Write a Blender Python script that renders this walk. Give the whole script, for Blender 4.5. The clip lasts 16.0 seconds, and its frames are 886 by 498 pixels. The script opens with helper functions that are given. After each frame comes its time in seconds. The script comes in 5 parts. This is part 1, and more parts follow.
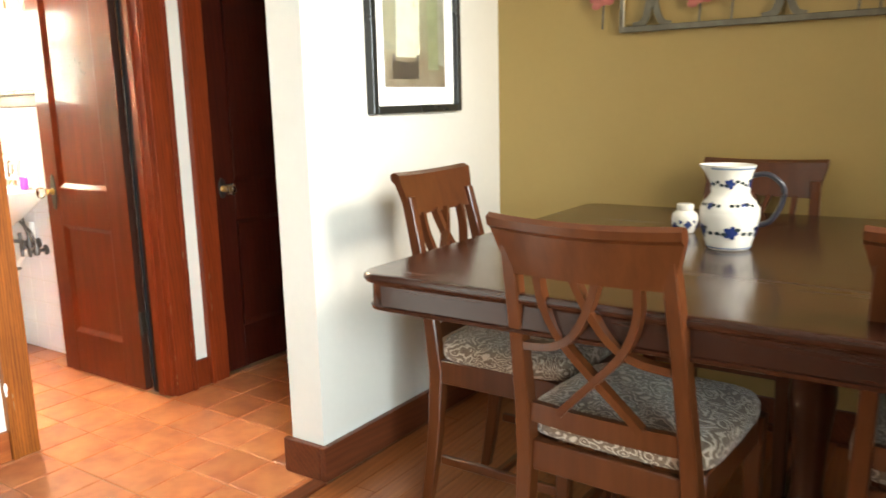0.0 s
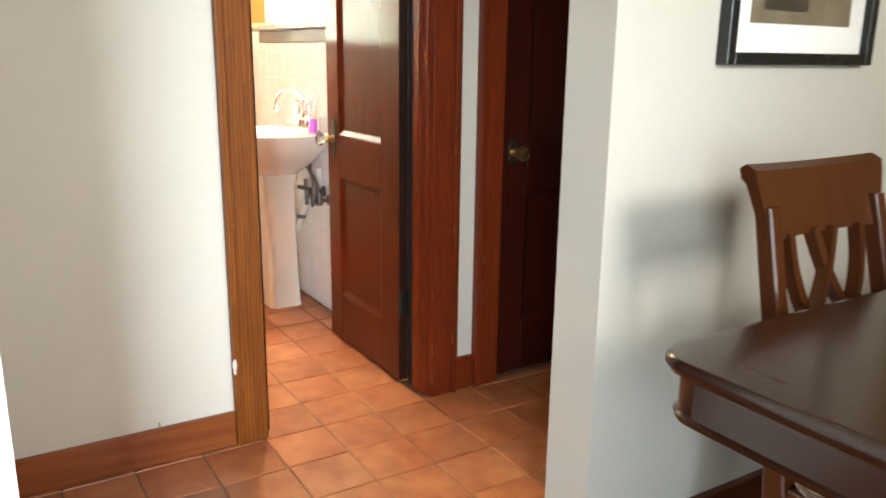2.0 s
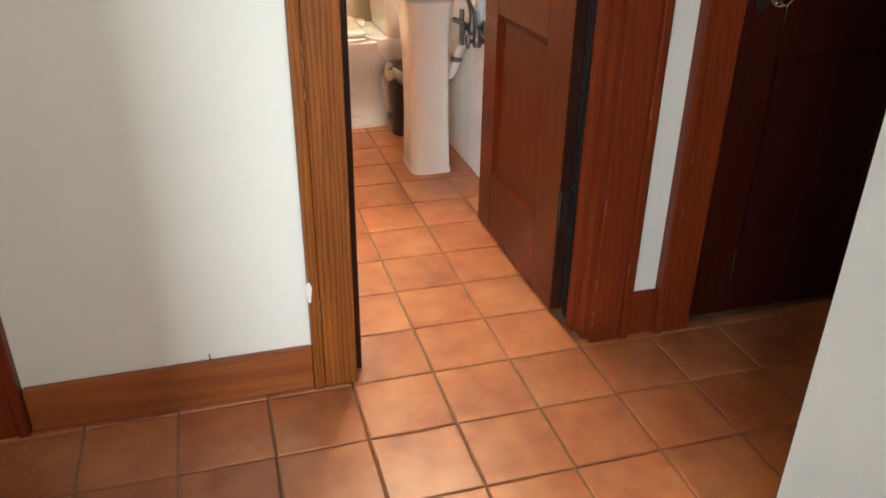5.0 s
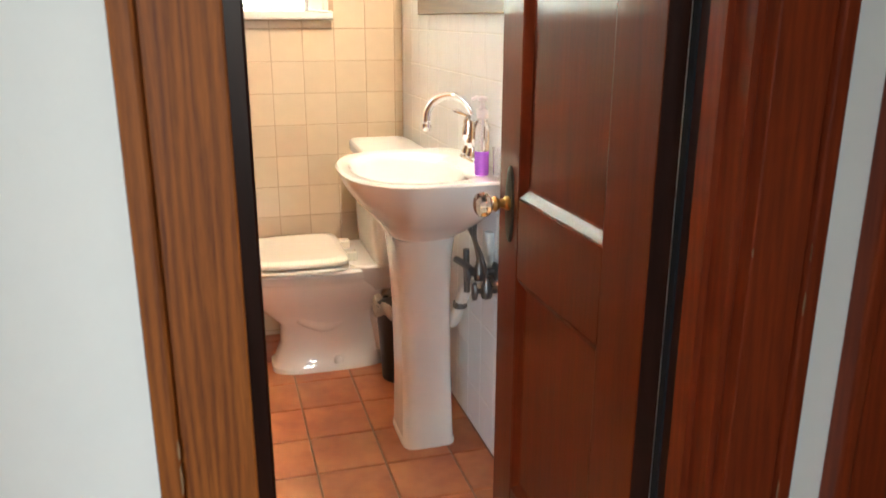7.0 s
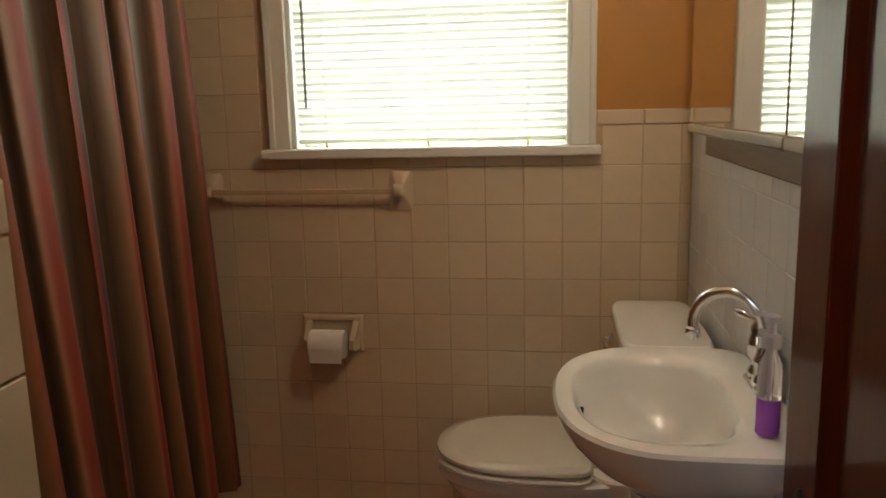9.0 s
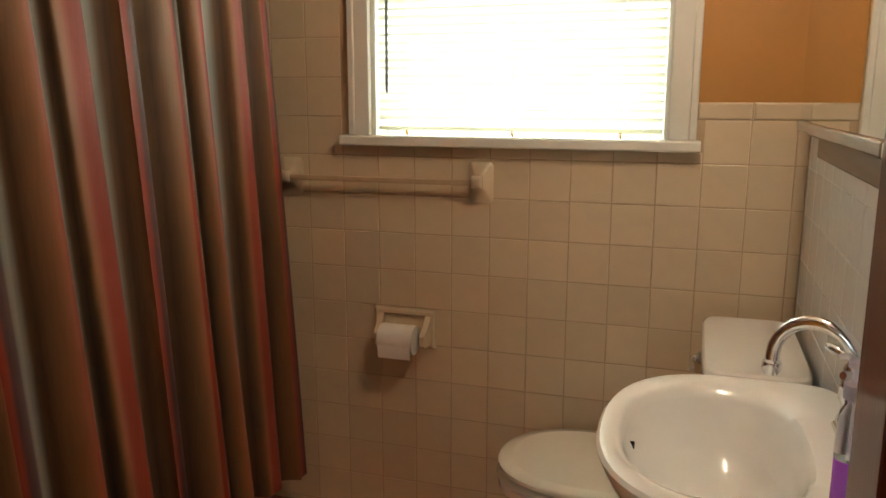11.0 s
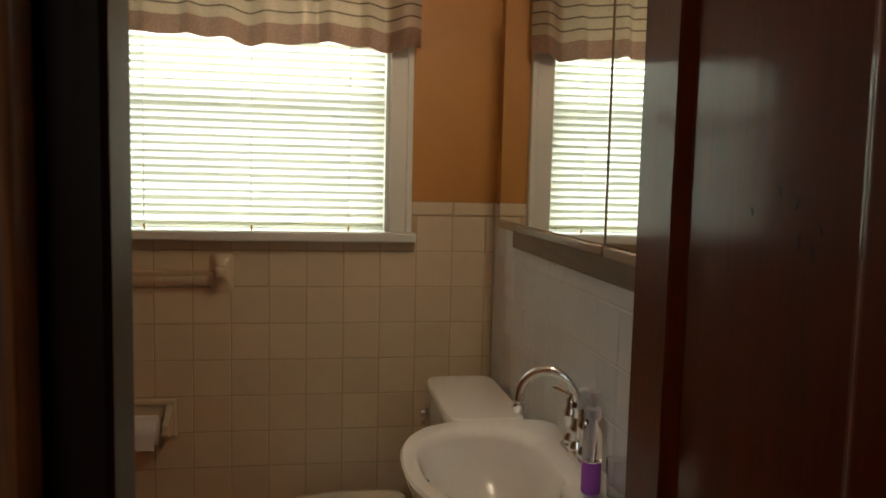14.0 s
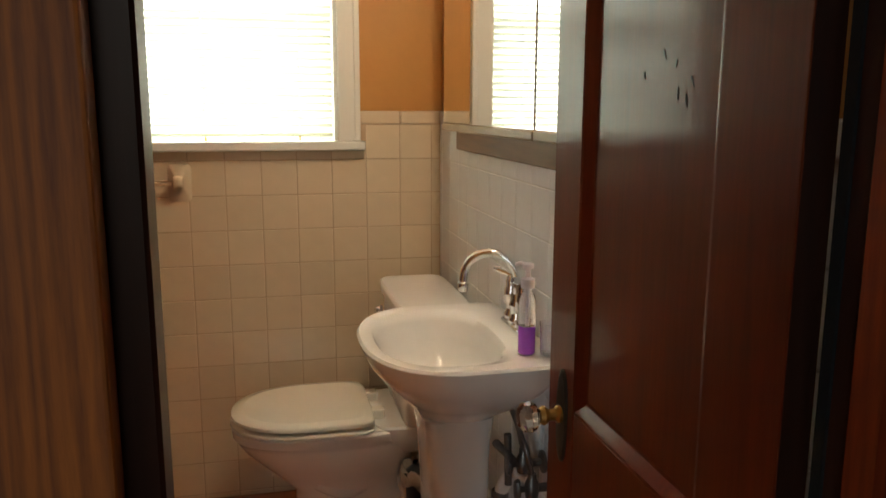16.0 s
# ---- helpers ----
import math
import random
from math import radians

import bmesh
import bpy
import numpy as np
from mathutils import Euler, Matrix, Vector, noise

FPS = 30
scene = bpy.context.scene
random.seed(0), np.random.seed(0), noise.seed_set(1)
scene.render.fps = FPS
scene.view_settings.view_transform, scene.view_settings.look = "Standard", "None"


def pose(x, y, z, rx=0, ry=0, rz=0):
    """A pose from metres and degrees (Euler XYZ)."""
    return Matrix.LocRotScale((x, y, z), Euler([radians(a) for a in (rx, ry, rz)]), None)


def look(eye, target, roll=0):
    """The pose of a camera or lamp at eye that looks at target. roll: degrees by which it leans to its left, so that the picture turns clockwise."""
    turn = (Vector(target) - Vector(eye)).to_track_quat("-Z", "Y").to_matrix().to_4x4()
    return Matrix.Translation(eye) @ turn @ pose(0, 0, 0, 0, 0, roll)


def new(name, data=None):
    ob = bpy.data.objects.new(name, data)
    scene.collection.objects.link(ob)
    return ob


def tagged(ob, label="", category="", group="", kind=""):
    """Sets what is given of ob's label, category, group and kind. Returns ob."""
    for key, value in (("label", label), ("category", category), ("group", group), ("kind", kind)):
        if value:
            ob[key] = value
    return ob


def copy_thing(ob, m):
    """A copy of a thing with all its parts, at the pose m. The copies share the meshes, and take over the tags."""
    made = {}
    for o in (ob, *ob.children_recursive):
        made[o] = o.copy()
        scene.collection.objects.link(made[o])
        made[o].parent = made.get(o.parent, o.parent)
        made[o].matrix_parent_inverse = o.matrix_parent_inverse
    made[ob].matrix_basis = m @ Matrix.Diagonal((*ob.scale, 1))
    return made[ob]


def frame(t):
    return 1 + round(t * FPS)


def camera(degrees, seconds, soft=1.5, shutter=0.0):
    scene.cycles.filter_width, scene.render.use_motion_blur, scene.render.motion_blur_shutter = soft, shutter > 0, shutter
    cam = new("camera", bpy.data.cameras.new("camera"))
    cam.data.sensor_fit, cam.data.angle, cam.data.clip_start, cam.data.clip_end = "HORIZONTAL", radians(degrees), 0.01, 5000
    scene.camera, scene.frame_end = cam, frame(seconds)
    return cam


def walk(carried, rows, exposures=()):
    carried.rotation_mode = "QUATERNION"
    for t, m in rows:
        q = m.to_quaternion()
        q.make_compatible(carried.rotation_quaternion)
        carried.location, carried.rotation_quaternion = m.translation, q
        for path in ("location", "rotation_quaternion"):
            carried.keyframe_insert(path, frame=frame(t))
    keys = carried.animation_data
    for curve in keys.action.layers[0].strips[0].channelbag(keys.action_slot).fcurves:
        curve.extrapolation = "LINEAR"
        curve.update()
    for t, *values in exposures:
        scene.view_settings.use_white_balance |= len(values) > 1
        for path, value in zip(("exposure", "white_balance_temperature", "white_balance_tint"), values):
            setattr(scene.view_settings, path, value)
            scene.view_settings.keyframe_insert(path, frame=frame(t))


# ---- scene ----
cam = camera(59.13, 16.0, soft=1.6, shutter=0.3)
ROWS = [
    (0, 4.903, -1.897, 1.212, 79.14, 1.38, 34.04),
    (0.5, 4.814, -1.661, 1.199, 78.88, 0.36, 41.94),
    (1, 4.727, -1.512, 1.191, 78.34, -0.43, 49.38),
    (1.5, 4.556, -1.367, 1.186, 77.59, -0.82, 53.97),
    (2, 4.386, -1.264, 1.184, 75.91, -0.76, 58.36),
    (2.5, 4.230, -1.129, 1.151, 71.71, -0.78, 64.73),
    (3, 4.075, -1.025, 1.110, 67.43, -1.13, 69.54),
    (5.5, 3.536, -0.719, 1.127, 62.43, -0.74, 73.72),
    (6, 3.356, -0.665, 1.129, 66.72, 0.28, 73.29),
    (6.5, 3.152, -0.645, 1.177, 69.58, 0.81, 72.15),
    (7, 2.961, -0.554, 1.212, 73.51, -0.12, 73.95),
    (7.5, 2.799, -0.440, 1.276, 75.91, 0.03, 77.05),
    (8, 2.628, -0.372, 1.337, 77.21, 0.57, 81.29),
    (8.5, 2.489, -0.328, 1.369, 77.82, 0.81, 87.60),
    (9, 2.351, -0.263, 1.354, 79.66, 1.34, 97.86),
    (11.5, 2.178, -0.137, 1.352, 78.84, -0.05, 107.85),
    (12, 2.197, -0.180, 1.371, 78.92, -1.86, 102.15),
    (12.5, 2.248, -0.279, 1.374, 79.61, -2.29, 93.78),
    (13, 2.314, -0.354, 1.379, 80.01, -2.59, 86.68),
    (13.5, 2.388, -0.384, 1.407, 81.84, -1.74, 84.17),
    (14, 2.482, -0.439, 1.416, 84.69, -1.33, 80.78),
    (14.5, 2.558, -0.461, 1.432, 86.18, -0.57, 78.93),
    (15, 2.609, -0.462, 1.411, 85.92, -0.44, 77.24),
    (15.5, 2.634, -0.445, 1.374, 82.84, -0.39, 77.20),
    (16, 2.642, -0.451, 1.344, 79.76, -0.13, 77.23),
]
EXPOSURES = [
    (0, 2.4, 6700, 10), (0.5, 1.1, 6600, 10), (1, 1.1, 6500, 10), (1.5, 1.2, 6500, 10), (2, 1.5, 6500, 10), (2.5, 1.1, 6800, 10), (3, 1.05, 6900, 10),
    (5.5, 1.3, 6000, 10), (6, 1.15, 5700, 10), (6.5, 1.2, 5700, 10), (7, 0.9, 6000, 10), (7.5, 0.35, 5900, 10), (8, -0.3, 6200, 10), (8.5, -1.2, 6400, 10), (9, -1.45, 6500, 10),
    (11.5, -0.9, 6500, 10), (12, -1.35, 6500, 10), (12.5, -1.75, 6500, 10), (13, -1.8, 6700, 10), (13.5, -1.9, 6700, 10), (14, -2.0, 6600, 10), (14.5, -2.1, 6700, 10), (15, -2.05, 6700, 10), (15.5, -1.35, 6600, 10), (16, -0.85, 6600, 10),
]
walk(cam, [(t, pose(x, y, z, rx, ry, rz)) for t, x, y, z, rx, ry, rz in ROWS], EXPOSURES)

# ---- world and lamps ----
world = bpy.data.worlds.new("sky")
scene.world = world
world.use_nodes = True
wn = world.node_tree.nodes
sky = wn.new("ShaderNodeTexSky")
sky.sky_type, sky.sun_disc = "NISHITA", False
sky.sun_elevation, sky.sun_rotation = radians(40), radians(130)
world.node_tree.links.new(sky.outputs[0], wn["Background"].inputs[0])
wn["Background"].inputs[1].default_value = 0.15


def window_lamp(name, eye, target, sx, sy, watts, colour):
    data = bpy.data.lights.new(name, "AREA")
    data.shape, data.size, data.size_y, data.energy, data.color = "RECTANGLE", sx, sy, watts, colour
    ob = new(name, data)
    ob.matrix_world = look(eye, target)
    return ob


sun_data = bpy.data.lights.new("sun", "SUN")
sun_data.energy, sun_data.angle, sun_data.color = 2.0, radians(0.6), (1.0, 0.95, 0.88)
sun_ob = new("sun", sun_data)
sun_ob.matrix_world = look((-2, 6, 8), (0, 0, 0))
window_lamp("bath_daylight", (-0.85, -0.636, 2.35), (0.25, -0.636, 1.45), 1.3, 1.2, 400, (0.91, 0.99, 1.0))
# Two added fill lamps with narrowed spread light the hall and dining room.
window_lamp("dining_fill_south", (5.98, -2.36, 1.26), (2.2, -0.90, 0.5), 0.7, 1.5, 9.8, (0.81, 0.95, 1.0)).data.spread = radians(78)
window_lamp("dining_fill_north", (5.98, -0.35, 1.95), (2.2, -1.0, 0.8), 0.8, 0.5, 7, (1.0, 0.95, 0.85)).data.spread = radians(104)


# ---- materials ----
def nodes_of(name):
    m = bpy.data.materials.new(name)
    m.use_nodes = True
    nt = m.node_tree
    return m, nt, nt.nodes["Principled BSDF"]


def mapped(nt, stretch):
    tc = nt.nodes.new("ShaderNodeTexCoord")
    mp = nt.nodes.new("ShaderNodeMapping")
    mp.inputs["Scale"].default_value = stretch
    nt.links.new(tc.outputs["Object"], mp.inputs["Vector"])
    return mp.outputs[0]


def noise_tex(nt, vec, scale, detail=4.0, rough=0.55, distort=0.0):
    n = nt.nodes.new("ShaderNodeTexNoise")
    n.inputs["Scale"].default_value, n.inputs["Detail"].default_value = scale, detail
    n.inputs["Roughness"].default_value, n.inputs["Distortion"].default_value = rough, distort
    nt.links.new(vec, n.inputs["Vector"])
    return n.outputs["Fac"]


def ramp(nt, fac, stops, mode="LINEAR"):
    r = nt.nodes.new("ShaderNodeValToRGB")
    r.color_ramp.interpolation = mode
    while len(r.color_ramp.elements) < len(stops):
        r.color_ramp.elements.new(0.5)
    for e, (p, c) in zip(r.color_ramp.elements, stops):
        e.position, e.color = p, (*c, 1.0)
    nt.links.new(fac, r.inputs[0])
    return r.outputs[0]


def mix(nt, fac, a, b, mode="MIX"):
    m = nt.nodes.new("ShaderNodeMix")
    m.data_type, m.blend_type = "RGBA", mode
    if hasattr(fac, "links"):
        nt.links.new(fac, m.inputs[0])
    else:
        m.inputs[0].default_value = fac
    for k, v in ((6, a), (7, b)):
        if hasattr(v, "links"):
            nt.links.new(v, m.inputs[k])
        else:
            m.inputs[k].default_value = (*v, 1.0)
    return m.outputs[2]


def bump(nt, bsdf, height, strength, dist=0.01):
    b = nt.nodes.new("ShaderNodeBump")
    b.inputs["Strength"].default_value, b.inputs["Distance"].default_value = strength, dist
    nt.links.new(height, b.inputs["Height"])
    nt.links.new(b.outputs[0], bsdf.inputs["Normal"])


def vary_rough(nt, bsdf, fac, lo, hi):
    m = nt.nodes.new("ShaderNodeMapRange")
    m.inputs["To Min"].default_value, m.inputs["To Max"].default_value = lo, hi
    nt.links.new(fac, m.inputs["Value"])
    nt.links.new(m.outputs[0], bsdf.inputs["Roughness"])


def tone(c, k):
    return tuple(min(1.0, v * k) for v in c)


def plain(name, base, rough=0.5, metal=0.0, var=0.12, scale=3.0, fine=70.0, bumps=0.08, dist=0.004, rand=0.0, coat=0.0, spread=0.08):
    m, nt, b = nodes_of(name)
    vec = mapped(nt, (1, 1, 1))
    n1, n2 = noise_tex(nt, vec, scale), noise_tex(nt, vec, fine, 3.0)
    col = ramp(nt, n1, [(0.3, tone(base, 1 - var)), (0.7, tone(base, 1 + var))])
    col = mix(nt, 0.25, col, ramp(nt, n2, [(0.3, tone(base, 1 - var)), (0.7, tone(base, 1 + var))]))
    if rand:
        info = nt.nodes.new("ShaderNodeObjectInfo")
        col = mix(nt, 1.0, col, ramp(nt, info.outputs["Random"], [(0.0, (1 - rand,) * 3), (1.0, (1.0, 1.0, 1.0))]), "MULTIPLY")
    nt.links.new(col, b.inputs["Base Color"])
    b.inputs["Metallic"].default_value = metal
    b.inputs["Coat Weight"].default_value = coat
    vary_rough(nt, b, n1, max(0.02, rough - spread), min(1, rough + spread))
    if bumps:
        bump(nt, b, n2, bumps, dist)
    return m


def wood(name, dark, light, axis, rough=0.35, scale=18.0, coat=0.25, rings=26.0, wear=0.0, ringmix=0.28, gloss=0.18, bend=5.0, bands="DIAGONAL", shine=0.3):
    m, nt, b = nodes_of(name)
    stretch = [1.0, 1.0, 1.0]
    stretch["xyz".index(axis)] = 0.07
    vec = mapped(nt, stretch)
    n1 = noise_tex(nt, vec, scale, 6.0, 0.6, 0.6)
    n2 = noise_tex(nt, vec, scale * 7, 4.0, 0.6)
    w = nt.nodes.new("ShaderNodeTexWave")
    w.wave_type, w.bands_direction = "BANDS", bands
    w.inputs["Scale"].default_value, w.inputs["Distortion"].default_value = rings, bend
    w.inputs["Detail"].default_value, w.inputs["Detail Scale"].default_value = 3.0, 1.2
    nt.links.new(vec, w.inputs["Vector"])
    col = ramp(nt, n1, [(0.28, dark), (0.72, light)])
    col = mix(nt, ringmix, col, ramp(nt, w.outputs["Fac"], [(0.15, tone(dark, 0.85)), (0.9, light)]))
    col = mix(nt, 0.22, col, ramp(nt, n2, [(0.35, tone(dark, 0.75)), (0.65, light)]))
    if wear:
        big = noise_tex(nt, mapped(nt, (1, 1, 0.5)), 9.0, 6.0, 0.7)
        col = mix(nt, ramp(nt, big, [(0.70, (0, 0, 0)), (0.74, (wear,) * 3)]), col, tone(light, 1.7))
    nt.links.new(col, b.inputs["Base Color"])
    b.inputs["Coat Weight"].default_value = coat
    b.inputs["Coat Roughness"].default_value = gloss
    b.inputs["Specular IOR Level"].default_value = shine
    vary_rough(nt, b, n1, rough - 0.08, rough + 0.1)
    bump(nt, b, n2, 0.10, 0.002)
    if gloss < 0.15:
        sway = nt.nodes.new("ShaderNodeBump")
        sway.inputs["Strength"].default_value, sway.inputs["Distance"].default_value = 0.12, 0.004
        nt.links.new(n1, sway.inputs["Height"])
        nt.links.new(sway.outputs[0], b.inputs["Coat Normal"])
    return m


M_WHITE = plain("white_plaster", (0.77, 0.75, 0.68), 0.62, var=0.035, scale=2.2, fine=38, bumps=0.22, dist=0.004)
M_CREAM = plain("ceiling_paint", (0.80, 0.78, 0.73), 0.7, var=0.03, bumps=0.1)
M_GOLD = plain("olive_gold_paint", (0.36, 0.25, 0.085), 0.5, var=0.05, scale=2, fine=45, bumps=0.14)
M_AMBER = plain("amber_paint", (0.50, 0.235, 0.055), 0.5, var=0.07, scale=4, fine=40, bumps=0.14)
M_DOOR = wood("mahogany_stained_door", (0.078, 0.011, 0.0035), (0.132, 0.019, 0.0045), "z", 0.45, 22, 0.40, 9, ringmix=0.12, gloss=0.09, shine=0.08)
# Same stain as M_DOOR, darkened to hold the hall's shade.
M_DOOR2 = wood("shaded_mahogany", (0.024, 0.0035, 0.002), (0.056, 0.008, 0.003), "z", 0.40, 34, 0.08, 22, shine=0.2)
M_CASING = wood("red_fir_casing", (0.115, 0.016, 0.004), (0.245, 0.036, 0.006), "z", 0.46, 40, 0.06, 40, wear=0.18)
M_FIR = wood("orange_fir_casing", (0.105, 0.023, 0.003), (0.36, 0.106, 0.011), "z", 0.58, 55, 0.03, 30, ringmix=0.40, bend=7.5, bands="Y")
# Dark brown jamb wood; on rebate and hinge edge it stands for gap shade.
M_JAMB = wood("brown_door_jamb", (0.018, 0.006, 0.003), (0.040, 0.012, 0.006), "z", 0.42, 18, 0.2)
M_BASE = wood("red_fir_baseboard", (0.22, 0.05, 0.014), (0.38, 0.115, 0.03), "y", 0.4, 14, 0.3, 14, wear=0.25)
M_DBASE = wood("dark_baseboard", (0.075, 0.018, 0.008), (0.15, 0.042, 0.016), "y", 0.36, 14, 0.3)
M_TABLE = wood("dark_cherry_tabletop", (0.018, 0.005, 0.003), (0.038, 0.011, 0.005), "x", 0.24, 10, 0.5, gloss=0.16)
M_CHAIR = wood("warm_cherry_chair_wood", (0.064, 0.017, 0.005), (0.104, 0.030, 0.008), "z", 0.32, 12, 0.3, 9, ringmix=0.14)
M_PLANK = wood("red_oak_plank", (0.20, 0.055, 0.016), (0.36, 0.125, 0.038), "y", 0.30, 10, 0.4)
M_GROUT = plain("terracotta_grout", (0.30, 0.18, 0.115), 0.85, var=0.25, scale=20, bumps=0.3)
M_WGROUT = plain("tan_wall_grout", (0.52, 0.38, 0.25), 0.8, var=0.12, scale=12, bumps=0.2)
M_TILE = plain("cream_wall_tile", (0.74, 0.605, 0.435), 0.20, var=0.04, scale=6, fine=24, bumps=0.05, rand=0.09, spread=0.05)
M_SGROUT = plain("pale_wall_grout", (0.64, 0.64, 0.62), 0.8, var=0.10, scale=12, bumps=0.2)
M_SCUFF = plain("matte_varnish_scuff", (0.045, 0.012, 0.006), 0.9, var=0.3, scale=60, bumps=0.2)
# Lighter and bluer than M_TILE: the window's daylight is put into the colour.
M_TILEW = plain("daylit_white_tile", (0.86, 0.875, 0.90), 0.20, var=0.02, scale=6, fine=24, bumps=0.05, rand=0.03, spread=0.05)
M_TRIM = plain("white_window_paint", (0.80, 0.79, 0.74), 0.4, var=0.04, bumps=0.06)
M_PORC = plain("white_porcelain", (0.88, 0.87, 0.85), 0.10, var=0.02, scale=5, bumps=0.0, coat=0.5, spread=0.03)
M_SEAT = plain("ivory_toilet_seat", (0.80, 0.77, 0.68), 0.16, var=0.02, scale=5, bumps=0.0, coat=0.3, spread=0.04)
M_CHROME = plain("polished_chrome", (0.82, 0.83, 0.85), 0.07, 1.0, var=0.03, bumps=0.0, spread=0.03)
M_STEEL = plain("dull_plumbing_metal", (0.16, 0.155, 0.15), 0.38, 0.9, var=0.2, scale=30, bumps=0.15)
M_BRASS = plain("aged_brass", (0.46, 0.28, 0.09), 0.30, 1.0, var=0.15, scale=25, bumps=0.05)
M_BRONZE = plain("dark_bronze", (0.035, 0.026, 0.018), 0.5, 0.6, var=0.25, scale=25, bumps=0.1)
M_BLACK = plain("black_lacquer_frame", (0.012, 0.014, 0.014), 0.28, var=0.2, bumps=0.03)
M_BIN = plain("black_plastic", (0.015, 0.014, 0.013), 0.45, var=0.3, scale=15, bumps=0.15)
M_BAG = plain("thin_white_plastic_bag", (0.42, 0.36, 0.29), 0.35, var=0.15, scale=30, bumps=0.5, dist=0.01)
M_PVC = plain("white_pvc_pipe", (0.74, 0.73, 0.68), 0.35, var=0.06, bumps=0.05)
M_PAPER = plain("toilet_paper", (0.82, 0.80, 0.76), 0.9, var=0.03, fine=120, bumps=0.25)
M_MAT = plain("white_mat_board", (0.80, 0.80, 0.77), 0.8, var=0.02, bumps=0.05)
M_VENT = plain("brown_iron_grille", (0.075, 0.048, 0.036), 0.5, 0.3, var=0.3, scale=20, bumps=0.2)
# Near-black colour standing for the shade inside openings.
M_HOLE = plain("opening_shade", (0.006, 0.005, 0.005), 0.9, var=0.2, bumps=0.0)
M_JUG = plain("white_glazed_ceramic", (0.80, 0.78, 0.70), 0.14, var=0.04, scale=12, bumps=0.03, coat=0.4)
M_BLUE = plain("cobalt_glaze", (0.018, 0.035, 0.14), 0.2, var=0.4, scale=40, bumps=0.03)
M_NAVY = plain("dark_navy_glaze", (0.022, 0.023, 0.034), 0.3, var=0.4, scale=40, bumps=0.03)
M_LEAF = plain("green_black_glaze", (0.03, 0.045, 0.045), 0.25, var=0.4, scale=40, bumps=0.0)
M_IRON = plain("pewter_wall_art_metal", (0.16, 0.145, 0.11), 0.35, 0.8, var=0.3, scale=14, bumps=0.12)
M_PINK = plain("painted_rose_petal", (0.42, 0.13, 0.10), 0.5, var=0.25, scale=30, bumps=0.1)
# Near-black colour that stands for shade in the open hinge gap.
M_SHADOWGAP = plain("hinge_gap_shade", (0.007, 0.010, 0.012), 0.6, var=0.15, bumps=0.1)
M_WANDM = plain("green_grey_wand_plastic", (0.22, 0.25, 0.22), 0.25, var=0.1, bumps=0.0)
M_OAK = wood("tan_cabinet_rim_wood", (0.20, 0.115, 0.055), (0.33, 0.21, 0.11), "x", 0.35, 30, 0.2)
M_BOARD = wood("brown_mounting_board", (0.13, 0.062, 0.026), (0.21, 0.105, 0.045), "x", 0.4, 20, 0.15)


def terracotta():
    m, nt, b = nodes_of("glazed_terracotta_tile")
    info = nt.nodes.new("ShaderNodeObjectInfo")
    vec0 = mapped(nt, (1, 1, 1))
    off = nt.nodes.new("ShaderNodeVectorMath")
    off.operation = "ADD"
    sc = nt.nodes.new("ShaderNodeVectorMath")
    sc.operation = "SCALE"
    sc.inputs[0].default_value = (37.0, 53.0, 11.0)
    nt.links.new(info.outputs["Random"], sc.inputs["Scale"])
    nt.links.new(vec0, off.inputs[0])
    nt.links.new(sc.outputs[0], off.inputs[1])
    vec = off.outputs[0]
    n1, n2 = noise_tex(nt, vec, 6.5, 3.0, 0.5, 0.25), noise_tex(nt, vec, 15.0, 2.0, 0.45, 0.2)
    n3 = noise_tex(nt, vec, 90.0, 3.0)
    col = ramp(nt, n1, [(0.28, (0.36, 0.110, 0.048)), (0.48, (0.52, 0.185, 0.076)), (0.72, (0.64, 0.285, 0.118))])
    col = mix(nt, 0.35, col, ramp(nt, n2, [(0.32, (0.35, 0.108, 0.048)), (0.68, (0.63, 0.270, 0.112))]))
    col = mix(nt, 1.0, col, ramp(nt, info.outputs["Random"], [(0.0, (0.80, 0.74, 0.70)), (0.5, (1, 1, 1)), (1.0, (1.0, 0.90, 0.84))]), "MULTIPLY")
    nt.links.new(col, b.inputs["Base Color"])
    vary_rough(nt, b, n1, 0.27, 0.38)
    add = nt.nodes.new("ShaderNodeMath")
    add.operation = "MULTIPLY_ADD"
    add.inputs[1].default_value = 0.15
    nt.links.new(n3, add.inputs[0])
    nt.links.new(n2, add.inputs[2])
    bump(nt, b, add.outputs[0], 0.13, 0.006)
    return m


